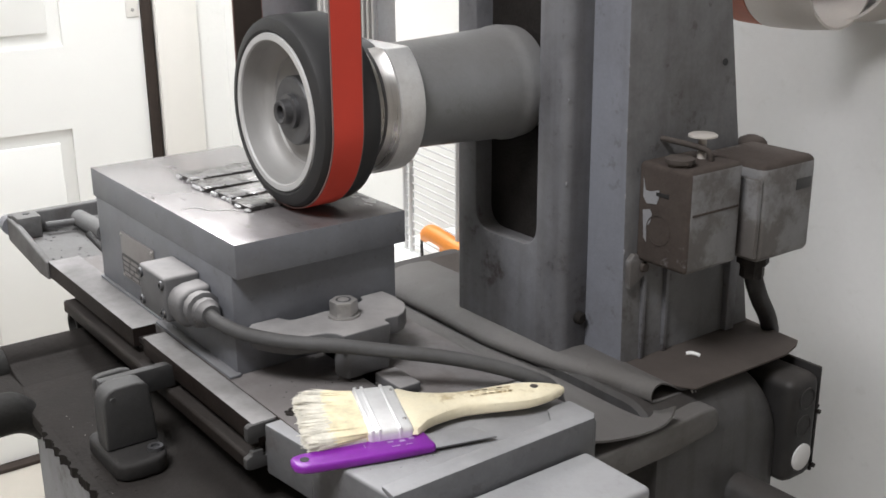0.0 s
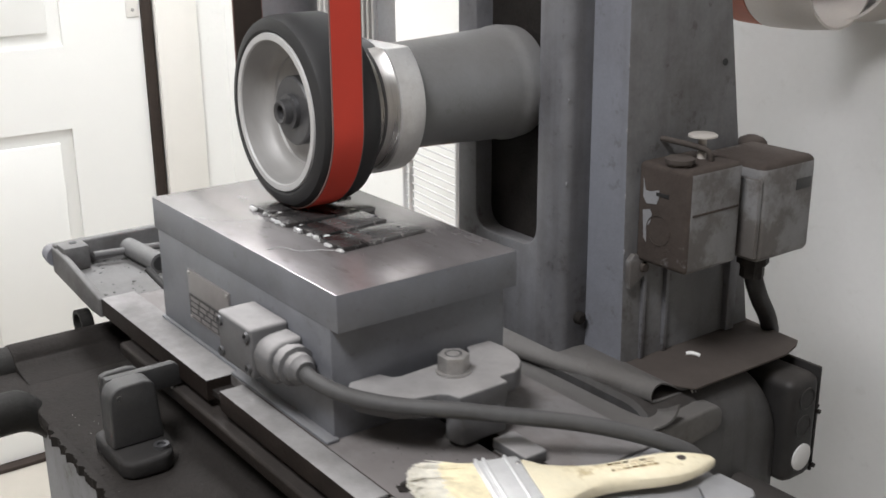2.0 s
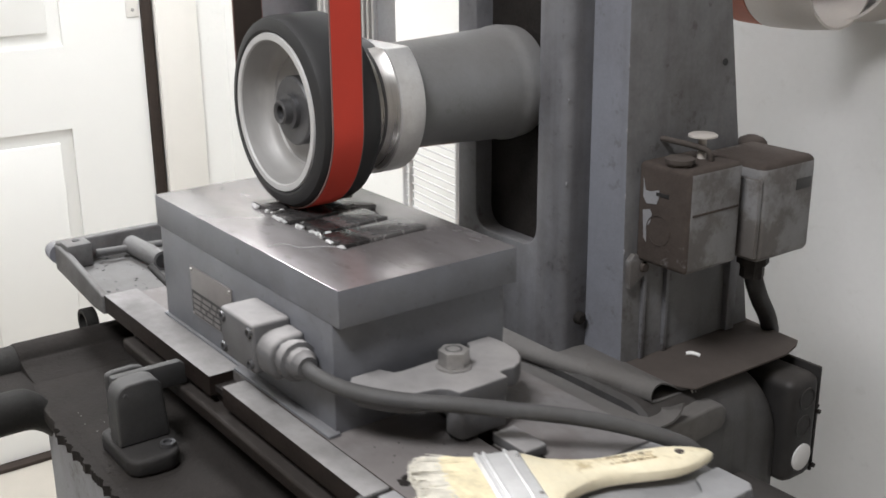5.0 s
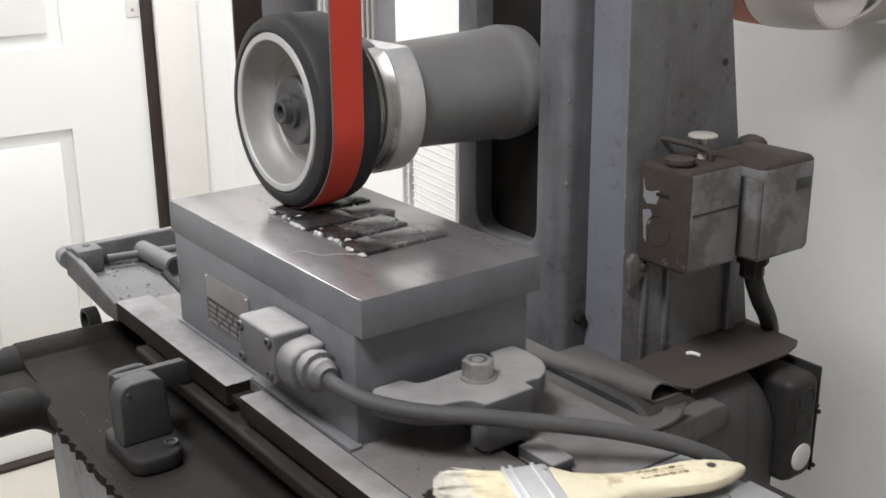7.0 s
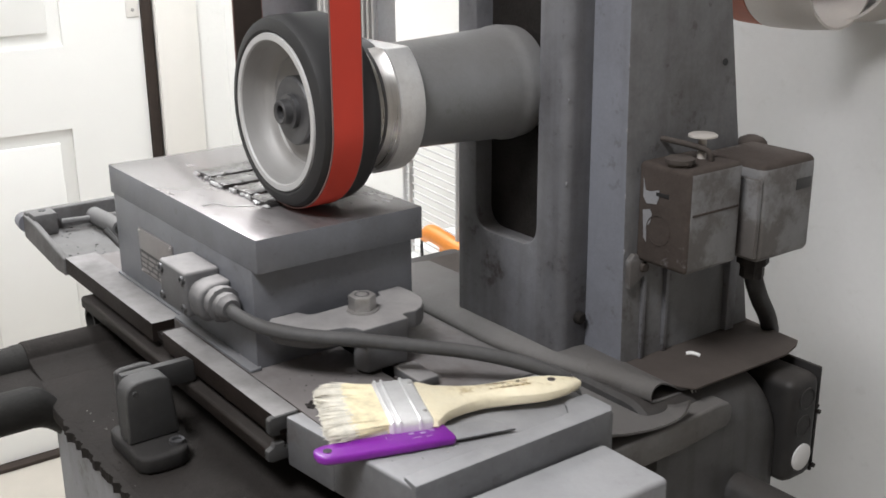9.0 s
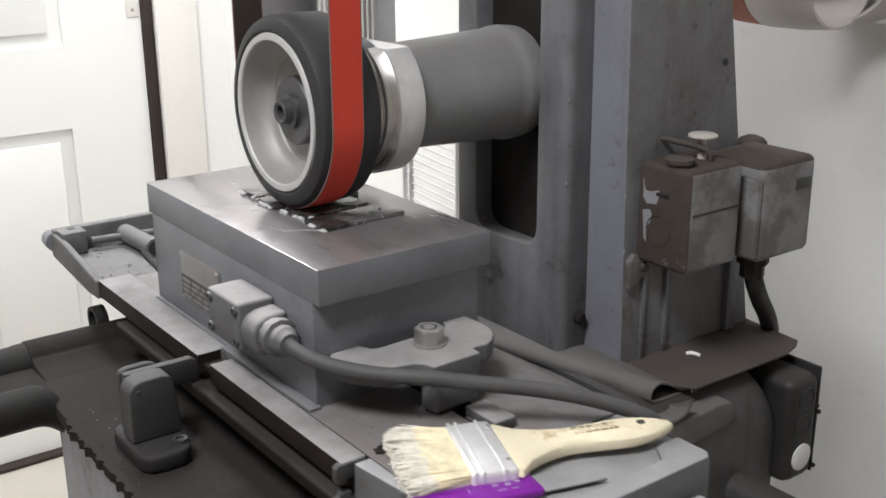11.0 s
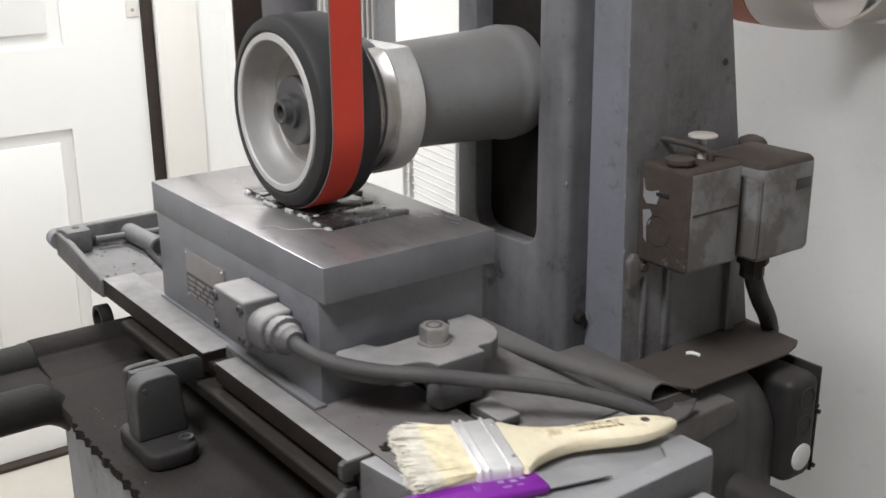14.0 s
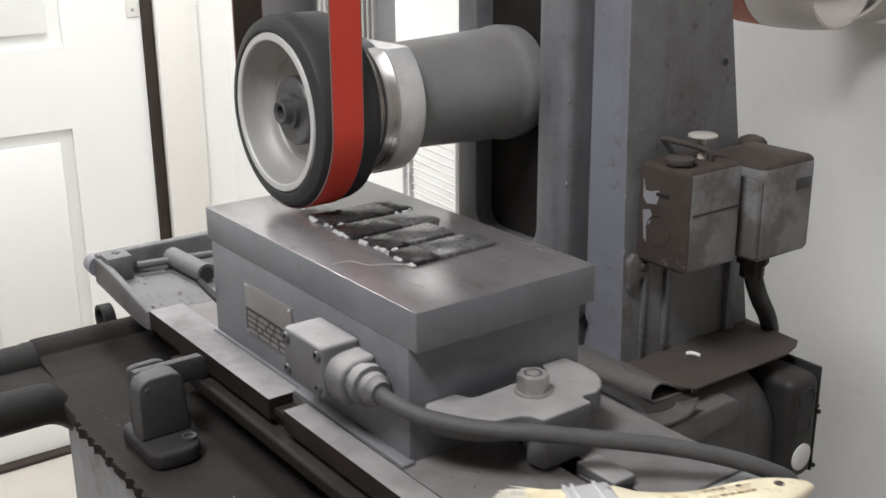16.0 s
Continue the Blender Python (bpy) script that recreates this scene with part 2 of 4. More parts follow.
def solid(name, bm, material, label, category, kind="structure"):
    """A thing of one mesh."""
    bmesh.ops.translate(bm, vec=(0, 0, Z0), verts=bm.verts)
    bmesh.ops.recalc_face_normals(bm, faces=bm.faces)
    c = sum((v.co for v in bm.verts), Vector()) / len(bm.verts)
    c.z = min(v.co.z for v in bm.verts)
    bmesh.ops.translate(bm, vec=-c, verts=bm.verts)
    me = bpy.data.meshes.new(name)
    bm.to_mesh(me)
    bm.free()
    smooth(me)
    me.materials.append(material)
    ob = new(name, me)
    ob.location = c
    return tagged(ob, label, category, "", kind)


def bevel(bm, verts, width, seg=2, angle=30):
    if width <= 0:
        return
    vs = set(verts)
    edges = [e for e in bm.edges if e.verts[0] in vs and e.verts[1] in vs and len(e.link_faces) == 2 and e.calc_face_angle(0) > radians(angle)]
    bmesh.ops.bevel(bm, geom=edges, offset=width, segments=seg, profile=0.5, affect="EDGES", clamp_overlap=True)


def box(lo, hi, b=0.001, bm=None, seg=2, turn=None):
    bm = bm or bmesh.new()
    m = Matrix.LocRotScale([(a + c) / 2 for a, c in zip(lo, hi)], None, [c - a for a, c in zip(lo, hi)])
    vs = bmesh.ops.create_cube(bm, size=1, matrix=(turn or Matrix()) @ m)["verts"]
    bevel(bm, vs, b, seg)
    return bm


def prism(poly, a, b, axis="z", bev=0.001, bm=None, seg=2):
    """A polygon pushed from a to b along an axis: (x, y) for z, (y, z) for x, (x, z) for y."""
    bm = bm or bmesh.new()
    put = {"z": lambda p, q, h: (p, q, h), "x": lambda p, q, h: (h, p, q), "y": lambda p, q, h: (p, h, q)}[axis]
    lo = [bm.verts.new(put(p, q, a)) for p, q in poly]
    hi = [bm.verts.new(put(p, q, b)) for p, q in poly]
    k = len(poly)
    bm.faces.new(lo[::-1])
    bm.faces.new(hi)
    for i in range(k):
        bm.faces.new((lo[i], lo[(i + 1) % k], hi[(i + 1) % k], hi[i]))
    bmesh.ops.recalc_face_normals(bm, faces=bm.faces)
    bevel(bm, lo + hi, bev, seg)
    return bm


def lathe(profile, centre, axis="y", seg=64, bm=None, arc=None, closed=False):
    """Turns (distance along the axis, radius) pairs round an axis through centre."""
    bm = bm or bmesh.new()
    cx, cy, cz = centre
    rings = []
    for d, r in profile:
        ring = []
        for i in range(seg):
            t = 2 * math.pi * i / seg
            c, s = r * math.cos(t), r * math.sin(t)
            ring.append(bm.verts.new({"y": (cx + c, cy + d, cz + s), "x": (cx + d, cy + c, cz + s), "z": (cx + c, cy + s, cz + d)}[axis]))
        rings.append(ring)
    pairs = list(zip(rings, rings[1:]))
    if closed:
        pairs.append((rings[-1], rings[0]))
    for p, q in pairs:
        for i in range(seg):
            j = (i + 1) % seg
            bm.faces.new((p[i], p[j], q[j], q[i]))
    if not closed:
        bm.faces.new(rings[0][::-1])
        bm.faces.new(rings[-1])
    return bm


def tube(points, r, seg=12, bm=None, steps=6, taper=None):
    """A round tube along a smooth line through the points."""
    bm = bm or bmesh.new()
    pts = [Vector(p) for p in points]
    line = []
    if len(pts) == 2 or steps == 1:
        line = pts
    else:
        ext = [2 * pts[0] - pts[1], *pts, 2 * pts[-1] - pts[-2]]
        for i in range(1, len(ext) - 2):
            a, b, c, d = ext[i - 1:i + 3]
            for k in range(steps):
                t = k / steps
                line.append(0.5 * (2 * b + (c - a) * t + (2 * a - 5 * b + 4 * c - d) * t * t + (3 * b - a - 3 * c + d) * t ** 3))
        line.append(pts[-1])
    up = Vector((0, 0, 1))
    rings = []
    for i, p in enumerate(line):
        d = (line[min(i + 1, len(line) - 1)] - line[max(i - 1, 0)]).normalized()
        side = d.cross(up)
        if side.length < 0.1:
            side = d.cross(Vector((0, 1, 0)))
        side.normalize()
        nrm = side.cross(d)
        rad = r * (taper(i / (len(line) - 1)) if taper else 1)
        rings.append([bm.verts.new(p + rad * (math.cos(2 * math.pi * k / seg) * side + math.sin(2 * math.pi * k / seg) * nrm)) for k in range(seg)])
    for p, q in zip(rings, rings[1:]):
        for i in range(seg):
            j = (i + 1) % seg
            bm.faces.new((p[i], p[j], q[j], q[i]))
    bm.faces.new(rings[0][::-1])
    bm.faces.new(rings[-1])
    return bm


def sheet(profile, a, b, thick, axis="x", steps=1, shape=None):
    """A thin bent sheet: a smooth line of (y, z) pushed along x from a to b and given thickness."""
    bm = bmesh.new()
    rows = []
    for s in range(steps + 1):
        u = s / steps
        x = a + (b - a) * u
        rows.append([bm.verts.new((x, *(shape(u, y, z) if shape else (y, z)))) for y, z in profile])
    for p, q in zip(rows, rows[1:]):
        for i in range(len(profile) - 1):
            bm.faces.new((p[i], p[i + 1], q[i + 1], q[i]))
    bmesh.ops.recalc_face_normals(bm, faces=bm.faces)
    bmesh.ops.solidify(bm, geom=bm.faces[:], thickness=thick)
    return bm


def hexagon(c, r, h, bm=None):
    poly = [(c[0] + r * math.cos(math.pi / 3 * i), c[1] + r * math.sin(math.pi / 3 * i)) for i in range(6)]
    return prism(poly, c[2], c[2] + h, "z", r * 0.08, bm)


def spline(points, steps=6):
    """A smooth line through plan points."""
    pts = [Vector((*p, 0)) if len(p) == 2 else Vector(p) for p in points]
    ext = [2 * pts[0] - pts[1], *pts, 2 * pts[-1] - pts[-2]]
    line = []
    for i in range(1, len(ext) - 2):
        a, b, c, d = ext[i - 1:i + 3]
        for k in range(steps):
            t = k / steps
            line.append(0.5 * (2 * b + (c - a) * t + (2 * a - 5 * b + 4 * c - d) * t * t + (3 * b - a - 3 * c + d) * t ** 3))
    line.append(pts[-1])
    return [(v.x, v.y) for v in line]



# ---- the room ----
FL = -Z0
WX, WY, CEIL = -1.667, 0.80, 1.6
solid("floor", box((-1.9, -2.7, FL - 0.1), (2.7, 1.0, FL), 0), FLOOR, "beige smooth concrete workshop floor", "floor")
solid("ceiling", box((-1.9, -2.7, CEIL), (2.7, 1.0, CEIL + 0.1), 0), CEILING, "unseen ceiling, its grey tone set for bounce light", "ceiling")
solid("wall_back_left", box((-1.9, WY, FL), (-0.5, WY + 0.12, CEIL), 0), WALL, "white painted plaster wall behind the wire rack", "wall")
# continues the left part; only the shade in its colour differs
solid("wall_back_right", box((-0.5, WY, FL), (2.7, WY + 0.12, CEIL), 0), WALL_DIM, "white wall behind the machine, dimmed in its colour", "wall")
solid("wall_right", box((2.5, -2.6, FL), (2.62, WY, CEIL), 0), WALL_DARK, "unseen wall, its brown tone set for bounce light", "wall")
solid("wall_front", box((-1.9, -2.62, FL), (2.6, -2.5, CEIL), 0), WALL_DARK, "unseen wall, its brown tone set for bounce light", "wall")
DY1 = 0.606  # hinge edge of the door
DW, DH = 0.81, 2.03
bm = box((WX - 0.12, DY1 + 0.03, FL), (WX, WY, CEIL), 0)
box((WX - 0.12, -2.5, FL), (WX, DY1 - DW - 0.03, CEIL), 0, bm)
box((WX - 0.12, DY1 - DW - 0.03, FL + DH + 0.03), (WX, DY1 + 0.03, CEIL), 0, bm)
solid("wall_left", bm, WALL, "white painted wall with a door opening", "wall")
box_out = box((WX - 0.6, -0.6, FL), (WX - 0.5, 1.0, CEIL), 0)
solid("wall_passage", box_out, WALL, "plain wall behind the door", "wall")


def panel_door():
    door = thing("door_1", (WX, DY1 - DW / 2, FL), "white painted six-panel door, closed, with steel hinge", "door", kind="structure")
    x0, x1 = WX - 0.045, WX - 0.005
    y0, y1, z0, z1 = DY1 - DW, DY1 - 0.006, FL + 0.012, FL + DH
    st = 0.182
    zs = [(FL + 0.24, FL + 0.752), (FL + 0.93, FL + 1.6), (FL + 1.72, FL + 1.92)]
    ys = [(y0 + 0.11, y0 + 0.34), (DY1 - st - 0.235, DY1 - st)]
    bm = box((x0, y0, z0), (x1 - 0.008, y1, z1), 0.001)
    part("core", bm, DOOR, door)
    edges_y = sorted([y0, y1] + [v for p in ys for v in p])
    edges_z = sorted([z0, z1] + [v for p in zs for v in p])
    for k in (0, 2, 4):
        part("stile", box((x1 - 0.008, edges_y[k], z0), (x1, edges_y[k + 1], z1), 0), DOOR, door)
    for k in (0, 2, 4, 6):
        for p in ys:
            part("rail", box((x1 - 0.008, p[0], edges_z[k]), (x1, p[1], edges_z[k + 1]), 0), DOOR, door)
    for a, b in zs:
        for p in ys:
            bm = box((x1 - 0.008, p[0] + 0.028, a + 0.028), (x1 - 0.001, p[1] - 0.028, b - 0.028), 0.005, seg=3)
            part("panel", bm, DOOR, door)
    h = part("hinge", box((x1, y1 - 0.032, -0.02), (x1 + 0.002, y1 - 0.004, 0.09), 0.0008), TRIM, door, "white painted hinge leaf")
    for z in (-0.005, 0.03, 0.065):
        part("screw", lathe([(0, 0.004), (0.001, 0.0035)], (x1 + 0.002, y1 - 0.017, z), "x", 12), STEEL, h)
    # the shade in the door gap is put in as a dark strip
    part("gap_strip", box((WX - 0.03, DY1 - 0.005, FL), (WX + 0.004, DY1 + 0.018, FL + DH), 0.001), DARKGAP, door, "dark brown strip drawn for the shaded gap along the hinge side")
    return door


panel_door()
solid("trim", box((WX, DY1 + 0.02, FL), (WX + 0.018, DY1 + 0.118, FL + DH + 0.1), 0.003), TRIM, "cream painted door casing", "door trim")
solid("threshold", box((WX - 0.1, DY1 - DW, FL), (WX + 0.02, DY1, FL + 0.01), 0.002), DARKGAP, "dark door threshold on the floor", "threshold")

# ---- the machine: base and column, which stand still ----
XR, YF, Y2, XS = 0.024, 0.3045, 0.336, 0.066


def rounded_body(x0, x1, y0, y1, z0, z1, r, rc):
    """A cast block whose top runs down over its x1 end in a wide curve, with a rounded top corner along y1."""
    bm = bmesh.new()
    rings = []
    for k in range(-1, 9):
        a = math.pi / 2 * max(k, 0) / 8
        x = x0 if k < 0 else x1 - r + r * math.sin(a)
        zt = z1 - r * (1 - math.cos(a))
        line = [(y0, z0), (y0, zt - 0.004), (y0 + 0.004, zt), (y1 - rc, zt)]
        line += [(y1 - rc + rc * math.sin(math.pi / 12 * j), zt - rc + rc * math.cos(math.pi / 12 * j)) for j in range(1, 7)] + [(y1, z0)]
        rings.append([bm.verts.new((x, y, z)) for y, z in line])
    for p, q in zip(rings, rings[1:]):
        for i in range(len(p)):
            j = (i + 1) % len(p)
            bm.faces.new((p[i], p[j], q[j], q[i]))
    bm.faces.new(rings[0][::-1]), bm.faces.new(rings[-1])
    return bm


def machine_base():
    t = thing("surface_grinder", (-0.03, 0.35, FL), "dark grimy grey cast iron base of a surface grinder", "grinder")
    part("rear_body", rounded_body(-0.30, 0.155, 0.297, 0.4555, -0.62, -0.166, 0.042, 0.036), BASEPAINT, t)
    part("rear_ledge", box((-0.28, 0.4542, -0.62), (0.10, 0.50, -0.185), 0.01), BASEPAINT, t)
    bm = box((-0.30, -0.03, FL + 0.08), (0.12, 0.50, -0.29), 0.02, seg=3)
    part("pedestal", bm, BASEPAINT, t)
    part("plinth", box((-0.34, -0.06, FL), (0.18, 0.55, FL + 0.08), 0.01), DIRTY, t)
    part("guideway", box((-0.2, 0.0, -0.29), (0.10, 0.36, -0.236), 0.004), DIRTY, t)
    part("round_rod", lathe([(0, 0.016), (0.17, 0.016), (0.172, 0.014)], (0.155, 0.405, -0.272), "x", 32), BASEPAINT, t, "dusty round rod")
    return t


machine_base()


def column():
    t = thing("grinder_column", (0.0, 0.4, -0.16), "grey painted cast iron column with a recessed slot", "machine column")
    sl, sr, sb, st = -0.101, -0.0125, -0.0665, 0.30
    top, bot = 0.62, -0.16
    xl = -0.1285
    # front guide, with the slot through it
    r = 0.02
    rim = [(xl, bot), (XR, bot), (XR, top), (sr, top), (sr, sb + r)]
    rim += [(sr - r + r * math.cos(a), sb + r + r * math.sin(a)) for a in (-math.pi / 2 * k / 6 for k in range(1, 7))]
    rim += [(sl + r + r * math.cos(a), sb + r + r * math.sin(a)) for a in (-math.pi / 2 - math.pi / 2 * k / 6 for k in range(0, 7))]
    rim += [(sl, top), (xl, top)]
    bm = prism(rim, YF, Y2, "y", 0)
    corner = [e for e in bm.edges if all(abs(v.co.x - XR) < 1e-6 and abs(v.co.y - YF) < 1e-6 for v in e.verts)]
    bmesh.ops.bevel(bm, geom=corner, offset=0.009, segments=5, profile=0.5, affect="EDGES")
    bevel(bm, bm.verts, 0.0016, 2, 50)
    part("front_guide", bm, PAINT, t, "grey painted front guide with a round-ended slot")
    # plate in a very dark tone closes the slot behind the front guide
    part("slot_back", box((sl - 0.001, Y2 - 0.012, sb - 0.01), (sr + 0.001, Y2 - 0.008, top), 0.0), SWARF, t, "very dark plate at the back of the slot")
    # main casting: broad below, leaning in towards the top
    bm = bmesh.new()
    lo = [(XR, Y2), (XS + 0.004, Y2), (XS + 0.006, Y2 + 0.004), (XS + 0.006, 0.508), (xl, 0.508), (xl, Y2)]
    hi = [(XR, Y2 - 0.006), (XS - 0.006, Y2 - 0.006), (XS - 0.004, Y2 - 0.002), (XS - 0.004, 0.380), (xl, 0.380), (xl, Y2 - 0.006)]
    v0 = [bm.verts.new((x, y, bot)) for x, y in lo]
    v1 = [bm.verts.new((x, y, top)) for x, y in hi]
    bm.faces.new(v0[::-1]), bm.faces.new(v1)
    for i in range(6):
        bm.faces.new((v0[i], v0[(i + 1) % 6], v1[(i + 1) % 6], v1[i]))
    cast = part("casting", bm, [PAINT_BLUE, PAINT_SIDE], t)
    # side face of the same casting: darkened in its colour, with smudges
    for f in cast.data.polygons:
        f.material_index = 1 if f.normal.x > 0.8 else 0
    part("bore", lathe([(0, 0.0032), (0.0032, 0.0032)], (XS + 0.0004, 0.452, 0.0991), "x", 16), RUBBER, t, "small dark screw hole")
    rng = random.Random(21)
    for x, y, z in ((XS + 0.0005, Y2 - 0.002, 0.107), (XS + 0.002, Y2 - 0.0012, -0.005), (XS + 0.001, Y2 - 0.0018, 0.052), (XR - 0.001, YF + 0.003, 0.001), (XR - 0.001, YF + 0.003, 0.075), (XS + 0.003, Y2 - 0.0006, -0.055)):
        bm = bmesh.new()
        bmesh.ops.create_icosphere(bm, subdivisions=2, radius=1, matrix=Matrix.LocRotScale((x, y, z), None, (0.0009, 0.0007, rng.uniform(0.0012, 0.003))))
        part("paint_chip", bm, ENDPAINT, t, "chipped pale paint on the edge")
    part("drain_strip", box((XS + 0.004, 0.356, -0.16), (XS + 0.009, 0.36, -0.075), 0.0005), PAINT, t)
    part("drain_strip", box((XS + 0.004, 0.385, -0.16), (XS + 0.0095, 0.389, -0.07), 0.0005), PAINT, t)
    part("drain_strip", box((XS + 0.004, 0.47, -0.16), (XS + 0.012, 0.482, -0.07), 0.001), PAINT, t)
    part("foot_screw", lathe([(0, 0.006), (0.004, 0.006), (0.006, 0.004)], (XR, 0.326, -0.128), "x", 16), SWARF, t, "rusty screw head")
    return t


column()

# spindle
XW, ZC = -0.0606, 0.080


def spindle():
    t = thing("spindle_housing", (XW, 0.2, ZC - 0.05), "grey tapered spindle housing held by the column", "spindle housing")
    part("housing", lathe([(0.174, 0.0445), (0.186, 0.045), (0.24, 0.0472), (0.285, 0.0495), (0.2915, 0.0500), (0.294, 0.0512), (0.300, 0.0516), (0.315, 0.050)], (XW, 0, ZC), "y", 72), HOUSING, t)
    # aluminium drum with flats
    bm = bmesh.new()
    poly = []
    R = 0.0605
    for i in range(96):
        a = 2 * math.pi * i / 96
        x, z = R * math.cos(a), R * math.sin(a)
        z = min(z, 0.0475)
        poly.append((XW + x, ZC + z))
    prism(poly, 0.1515, 0.175, "y", 0.0015, bm)
    part("drum", bm, ALU, t, "aluminium drum with a flat on top")
    cone = lathe([(0.123, 0.046), (0.127, 0.0515), (0.133, 0.0525), (0.136, 0.0500), (0.143, 0.0520), (0.1518, 0.0585)], (XW, 0, ZC), "y", 96)
    for v in cone.verts:
        v.co.z = min(v.co.z, ZC + 0.0474)
    part("chamfered_front", cone, ALU_TURNED, t, "machined front cone of the drum")
    part("collar", lathe([(0.117, 0.030), (0.119, 0.046), (0.128, 0.049), (0.131, 0.045), (0.139, 0.046), (0.141, 0.052), (0.152, 0.053)], (XW, 0, ZC), "y", 64), DARK_STEEL, t, "dark turned steel collar")
    return t


spindle()
YW = 0.070


def contact_wheel():
    t = thing("contact_wheel", (XW, 0.092, ZC), "rubber-tyred aluminium contact wheel of a belt grinder", "wheel")
    c = (XW, YW, ZC)
    ty = [(0.002, 0.0626), (0.0, 0.0650), (0.0003, 0.0690), (0.003, 0.0735), (0.008, 0.0757), (0.028, 0.0762), (0.046, 0.0760), (0.051, 0.0745), (0.055, 0.0705), (0.056, 0.062)]
    part("tyre", lathe(ty, c, "y", 96, closed=True), RUBBER, t, "black rubber tyre")
    rim = [(0.056, 0.0625), (0.0015, 0.0627), (0.0, 0.0620), (0.0, 0.0574), (0.0012, 0.0566), (0.056, 0.0566)]
    part("rim", lathe(rim, c, "y", 96, closed=True), ALU_BRIGHT, t, "machined aluminium rim")
    web = [(0.0015, 0.0565), (0.010, 0.0553), (0.020, 0.0530), (0.0235, 0.0495), (0.0245, 0.044), (0.0262, 0.0432), (0.027, 0.030), (0.025, 0.026), (0.025, 0.008), (0.046, 0.008), (0.046, 0.0565)]
    part("web", lathe(web, c, "y", 96, closed=True), ALU_WEB, t, "satin aluminium dished web")
    part("washer", lathe([(0.0165, 0.010), (0.0165, 0.0262), (0.018, 0.0277), (0.026, 0.0277), (0.026, 0.010)], c, "y", 64, closed=True), DARK_STEEL, t, "dark steel flange washer")
    part("arbor_nut", lathe([(0.006, 0.0055), (0.0045, 0.0085), (0.0055, 0.0098), (0.012, 0.0102), (0.0125, 0.0138), (0.019, 0.0138), (0.019, 0.0055)], c, "y", 48, closed=True), DARK_STEEL, t, "round steel arbor nut with a hollow end")
    bm = prism([(XW + 0.0056 * math.cos(math.pi / 3 * i), ZC + 0.0056 * math.sin(math.pi / 3 * i)) for i in range(6)], YW + 0.010, YW + 0.03, "y", 0)
    part("socket", bm, RUBBER, t)
    return t


WHEEL = contact_wheel()


def belt():
    t = thing("abrasive_belt", (XW, 0.1, 0.004), "red abrasive belt running over the contact wheel", "sanding belt")
    y0, y1 = 0.0785, 0.1040
    cx, cz = XW, ZC

    def line(r):
        pts = [(cx - r + 0.001, 0.62)]
        pts += [(cx + r * math.cos(a), cz + r * math.sin(a)) for a in (math.pi + math.pi * k / 48 for k in range(49))]
        return pts + [(cx + r + 0.002, 0.62)]
    inner, outer = line(0.0764), line(0.0776)
    part("band", prism(line(0.0771) + outer[::-1], y0, y1, "y", 0), BELT, t)
    part("backing", prism(inner + line(0.0771)[::-1], y0, y1, "y", 0), DARKGAP, t, "dark brown cloth backing")
    for y in (y0 - 0.0009, y1 + 0.0001):
        part("backing_edge", prism([(x, z) for x, z in inner] + [(x, z) for x, z in outer[::-1]], y, y + 0.0008, "y", 0), BELT_EDGE, t)
    return t


belt()

# ---- table and saddle, which move ----
TZ = -0.108


